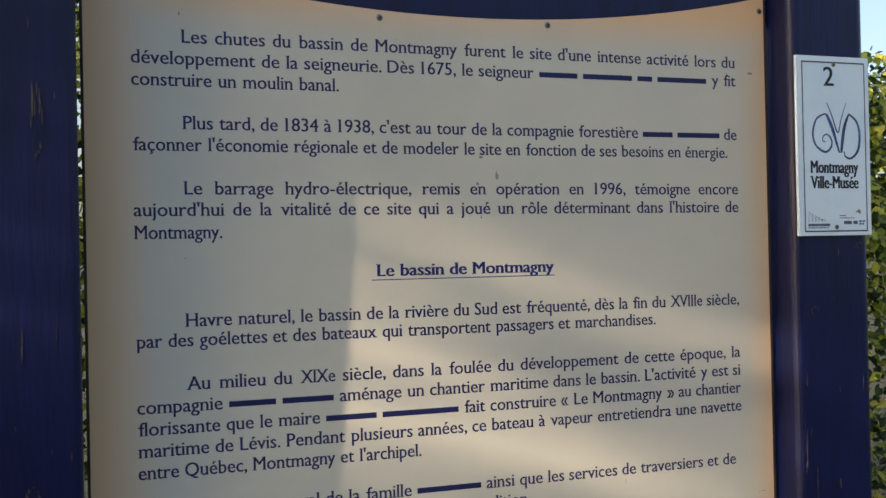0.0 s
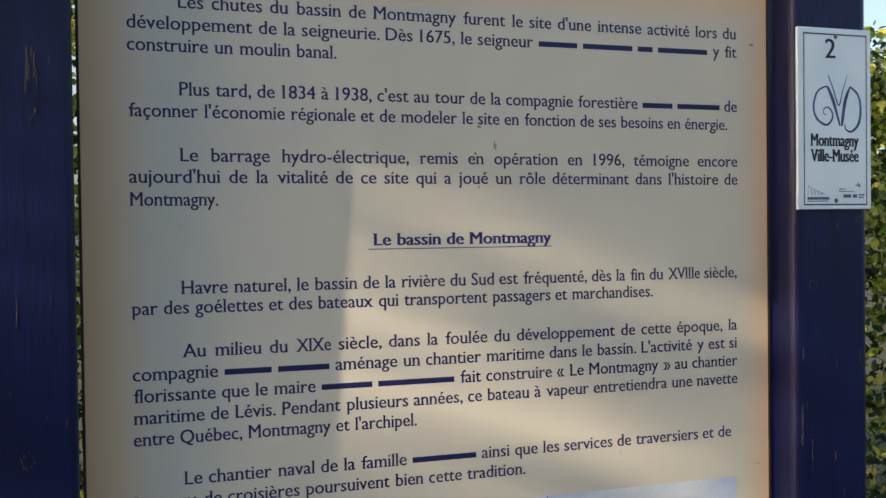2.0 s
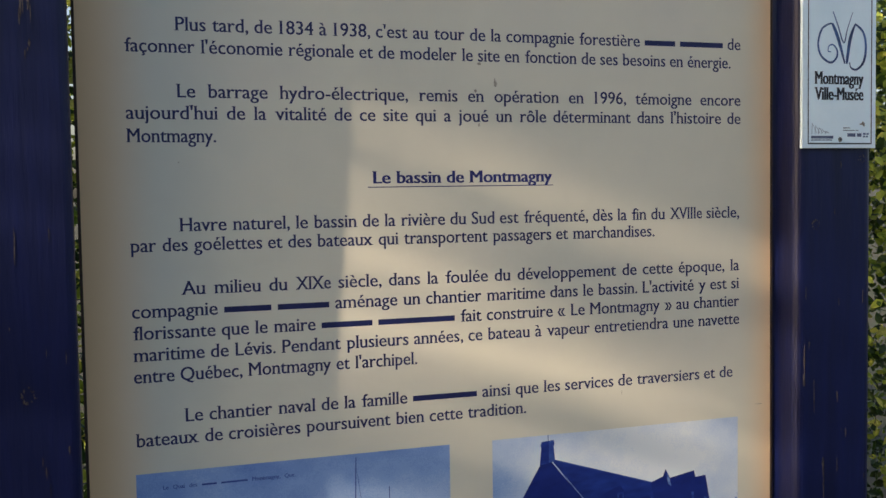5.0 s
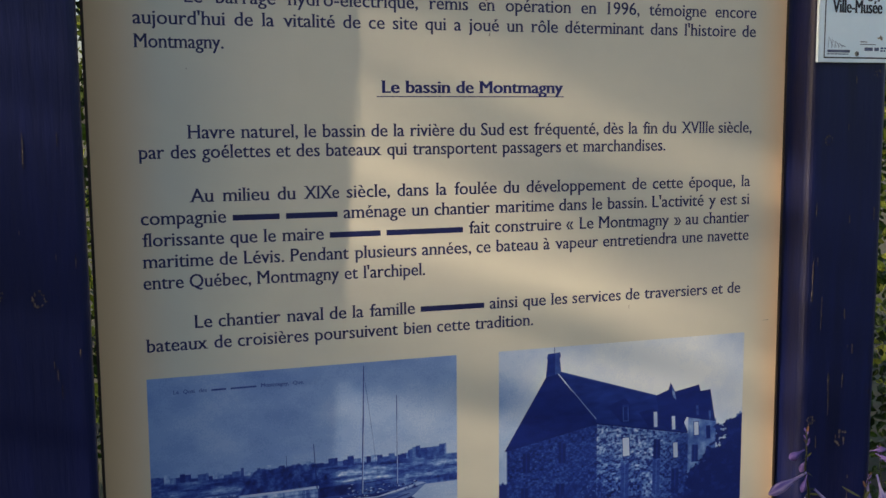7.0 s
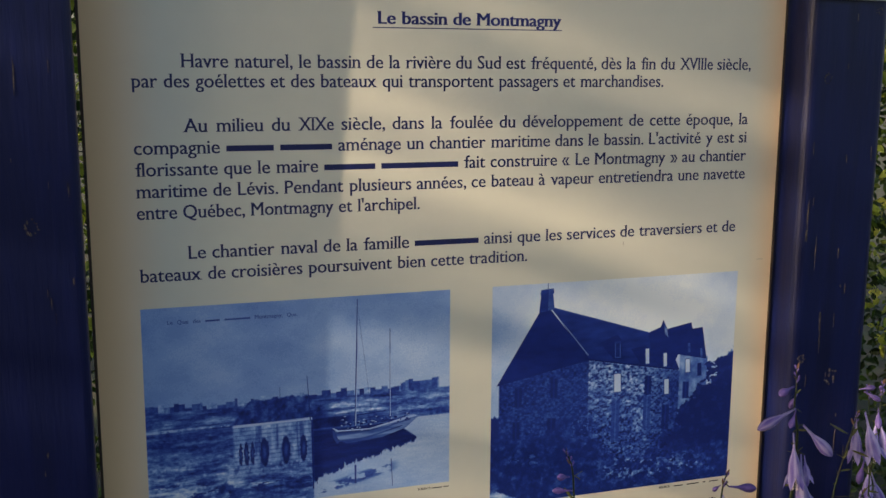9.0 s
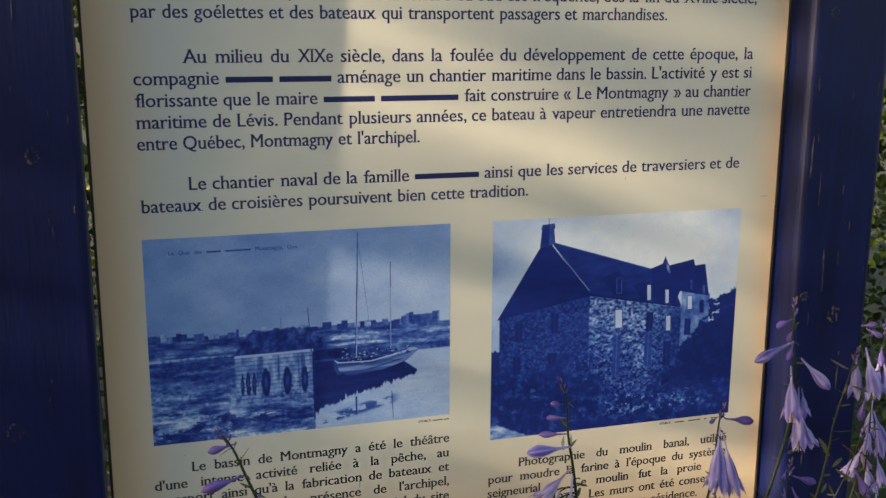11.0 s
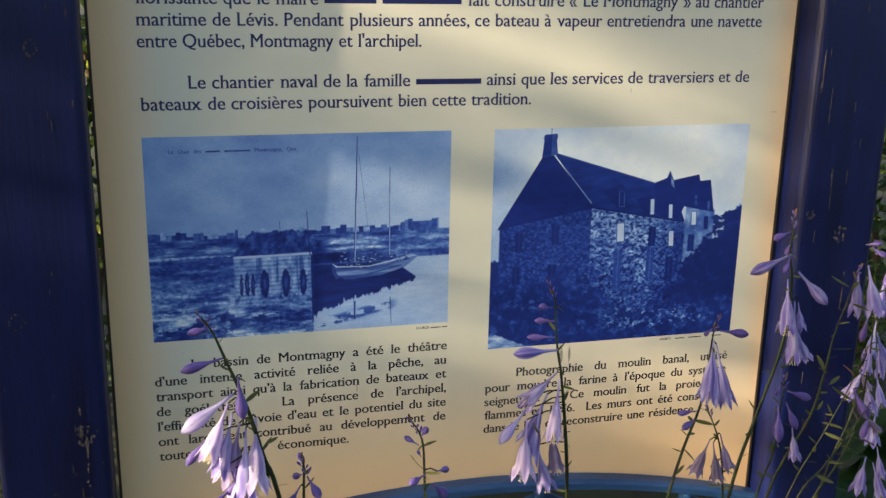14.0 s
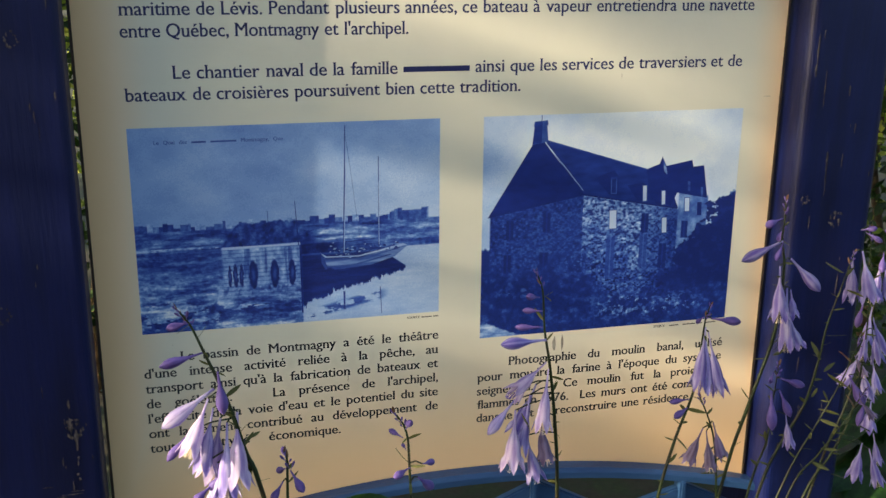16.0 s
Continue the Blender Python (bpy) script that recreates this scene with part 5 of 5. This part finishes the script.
stalk(hosta_mid, 0.98, [(0.554, 1.078), (0.563, 1.054), (0.567, 1.006), (0.575, 0.962), (0.583, 0.901), (0.589, 0.839), (0.592, 0.781)],
      [('bract', 0.559, 1.059, 0.551, 1.075),
       ('bract', 0.563, 1.054, 0.559, 1.076),
       ('bud', 0.561, 1.045, 0.54, 1.052),
       ('bud', 0.563, 1.03, 0.541, 1.029),
       ('bud', 0.565, 1.009, 0.533, 1.008),
       ('bigbud', 0.568, 0.994, 0.509, 0.997),
       ('flower', 0.572, 0.962, 0.521, 0.932),
       ('flower', 0.573, 0.956, 0.561, 0.881),
       ('bigbud', 0.533, 0.919, 0.495, 0.885),
       ('flower', 0.533, 0.907, 0.525, 0.835),
       ('flower', 0.55, 0.87, 0.557, 0.817),
       ('flower', 0.551, 0.925, 0.541, 0.848),
       ('flower', 0.560, 0.935, 0.535, 0.870),
       ('wilt', 0.565, 0.895, 0.572, 0.835),
       ('bud', 0.545, 0.935, 0.520, 0.925),
       ('bract', 0.583, 0.891, 0.588, 0.87),
       ('bract', 0.551, 0.875, 0.541, 0.906),
       ('bract', 0.558, 0.833, 0.577, 0.838),
       ('bract', 0.582, 0.932, 0.588, 0.938)])
stalk(hosta_mid, 1.06, [(0.827, 0.987), (0.821, 0.965), (0.817, 0.906), (0.811, 0.859), (0.791, 0.797), (0.772, 0.712)],
      [('bud', 0.829, 0.969, 0.875, 0.959),
       ('bud', 0.821, 0.97, 0.817, 0.957),
       ('flower', 0.822, 0.957, 0.813, 0.872),
       ('flower', 0.823, 0.956, 0.826, 0.866),
       ('flower', 0.825, 0.951, 0.842, 0.865),
       ('bud', 0.809, 0.854, 0.778, 0.853),
       ('bud', 0.81, 0.843, 0.777, 0.839),
       ('bract', 0.804, 0.84, 0.827, 0.839),
       ('bract', 0.792, 0.799, 0.809, 0.783),
       ('bract', 0.795, 0.819, 0.785, 0.831)])
stalk(hosta_mid, 1.07, [(0.826, 0.856), (0.846, 0.814), (0.858, 0.772), (0.867, 0.7)],
      [('wilt', 0.838, 0.803, 0.823, 0.746),
       ('wilt', 0.841, 0.8, 0.844, 0.746),
       ('wilt', 0.853, 0.81, 0.864, 0.758),
       ('bract', 0.861, 0.748, 0.877, 0.764),
       ('bract', 0.858, 0.772, 0.839, 0.763),
       ('bract', 0.863, 0.73, 0.848, 0.726)])
stalk(hosta_right, 1.03, [(0.903, 1.133), (0.904, 1.106), (0.903, 1.079), (0.91, 1.046), (0.91, 0.985), (0.904, 0.94), (0.89, 0.89), (0.874, 0.835), (0.855, 0.762)],
      [('bract', 0.904, 1.128, 0.909, 1.135),
       ('bud', 0.902, 1.108, 0.874, 1.101),
       ('bigbud', 0.903, 1.079, 0.848, 1.055),
       ('bud', 0.903, 1.077, 0.891, 1.056),
       ('bud', 0.906, 1.098, 0.908, 1.073),
       ('bigbud', 0.919, 1.054, 0.965, 1.007),
       ('flower', 0.906, 1.044, 0.902, 0.973),
       ('flower', 0.917, 1.015, 0.92, 0.929),
       ('flower', 0.924, 1.012, 0.937, 0.97),
       ('flower', 0.927, 0.971, 0.943, 0.93),
       ('bract', 0.906, 0.923, 0.934, 0.919),
       ('bract', 0.881, 0.859, 0.87, 0.873),
       ('bract', 0.89, 0.896, 0.883, 0.899)])
stalk(hosta_right, 1.06, [(0.938, 0.893), (0.935, 0.837), (0.931, 0.775), (0.914, 0.716)],
      [('bud', 0.933, 0.853, 0.929, 0.801),
       ('bud', 0.944, 0.854, 0.959, 0.816),
       ('flower', 0.956, 0.817, 0.967, 0.765),
       ('bud', 0.942, 0.872, 0.985, 0.854),
       ('bud', 0.931, 0.882, 0.929, 0.864),
       ('bract', 0.938, 0.787, 0.951, 0.784),
       ('bract', 0.93, 0.779, 0.924, 0.798)])
stalk(hosta_right, 1.1, [(1.065, 1.032), (1.052, 0.985), (1.036, 0.928), (1.029, 0.875), (1.014, 0.807), (0.978, 0.74), (0.956, 0.68)],
      [('flower', 1.064, 1.028, 1.077, 0.956),
       ('flower', 1.076, 1.034, 1.095, 0.96),
       ('bract', 1.049, 1.005, 1.033, 1.013),
       ('bract', 1.045, 0.968, 1.039, 0.988),
       ('bract', 1.039, 0.942, 1.043, 0.946),
       ('bract', 1.039, 0.91, 1.06, 0.912),
       ('bract', 1.029, 0.875, 1.024, 0.898),
       ('bract', 1.039, 0.855, 1.062, 0.865),
       ('bract', 1.046, 0.852, 1.07, 0.832),
       ('bract', 1.027, 0.833, 1.022, 0.839),
       ('bract', 1.024, 0.817, 1.041, 0.823),
       ('bract', 1.063, 0.975, 1.078, 0.972)])
stalk(hosta_far, 1.16, [(1.133, 1.047), (1.147, 0.926), (1.148, 0.82), (1.139, 0.742), (1.111, 0.679), (1.08, 0.631)],
      [('bud', 1.124, 1.041, 1.139, 1.031),
       ('bud', 1.115, 1.045, 1.132, 1.051),
       ('bud', 1.138, 0.931, 1.141, 0.886),
       ('flower', 1.151, 0.89, 1.146, 0.838),
       ('flower', 1.159, 0.887, 1.172, 0.833),
       ('bud', 1.126, 0.817, 1.151, 0.768),
       ('bud', 1.163, 0.777, 1.144, 0.735),
       ('flower', 1.174, 0.768, 1.183, 0.712),
       ('flower', 1.166, 0.698, 1.165, 0.631),
       ('flower', 1.181, 0.686, 1.193, 0.628),
       ('bract', 1.139, 0.701, 1.165, 0.706),
       ('bract', 1.118, 0.663, 1.138, 0.673),
       ('bract', 1.12, 0.647, 1.148, 0.639),
       ('flower', 1.185, 0.712, 1.196, 0.659),
       ('flower', 1.164, 0.838, 1.166, 0.789)])
stalk(hosta_far, 1.21, [(1.205, 1.03), (1.2, 0.94), (1.188, 0.84), (1.168, 0.74), (1.14, 0.66)],
      [('bud', 1.204, 1.02, 1.19, 1.03), ('bud', 1.204, 1.01, 1.222, 1.015), ('bud', 1.203, 0.99, 1.185, 0.965), ('flower', 1.195, 0.98, 1.187, 0.915),
       ('flower', 1.202, 0.975, 1.217, 0.912), ('flower', 1.19, 0.905, 1.176, 0.845), ('flower', 1.196, 0.885, 1.212, 0.825), ('flower', 1.182, 0.83, 1.166, 0.768),
       ('flower', 1.187, 0.805, 1.203, 0.745), ('bract', 1.175, 0.77, 1.2, 0.765), ('bract', 1.16, 0.72, 1.13, 0.73)])
stalk(hosta_right, 1.13, [(1.138, 0.805), (1.105, 0.752), (1.066, 0.700), (1.030, 0.655)],
      [('bract', 1.132, 0.796, 1.148, 0.800), ('bract', 1.120, 0.776, 1.112, 0.795), ('bract', 1.105, 0.752, 1.128, 0.748), ('bract', 1.092, 0.735, 1.083, 0.752), ('bract', 1.075, 0.712, 1.098, 0.712),
       ('bract', 1.060, 0.692, 1.080, 0.684), ('wilt', 1.128, 0.789, 1.150, 0.760), ('bract', 1.048, 0.678, 1.040, 0.694)])
stalk(hosta_far, 1.19, [(1.165, 0.865), (1.140, 0.795), (1.102, 0.718), (1.066, 0.650)],
      [('bract', 1.160, 0.850, 1.178, 0.856), ('bract', 1.150, 0.822, 1.138, 0.838), ('bract', 1.138, 0.790, 1.160, 0.786), ('bract', 1.122, 0.758, 1.112, 0.776), ('bract', 1.108, 0.730, 1.130, 0.724),
       ('wilt', 1.155, 0.836, 1.172, 0.800), ('bract', 1.092, 0.700, 1.082, 0.716)])

# one broad leaf stands up among the near flower stalks
lf = new("leaf", leaf_mesh)
lf.parent = hosta_near
lf.matrix_basis = along((0.10, -0.03, 0.80), (0.085, -0.03, 0.925), 1.0, 0.4) @ Matrix.Rotation(0.3, 4, "Y")
part("leaf_stalk", tube([(0.02, -0.01, 0), (0.06, -0.02, 0.45), (0.10, -0.03, 0.80)], [0.005, 0.0045, 0.004], 6), stem_green, hosta_near, smooth=True)
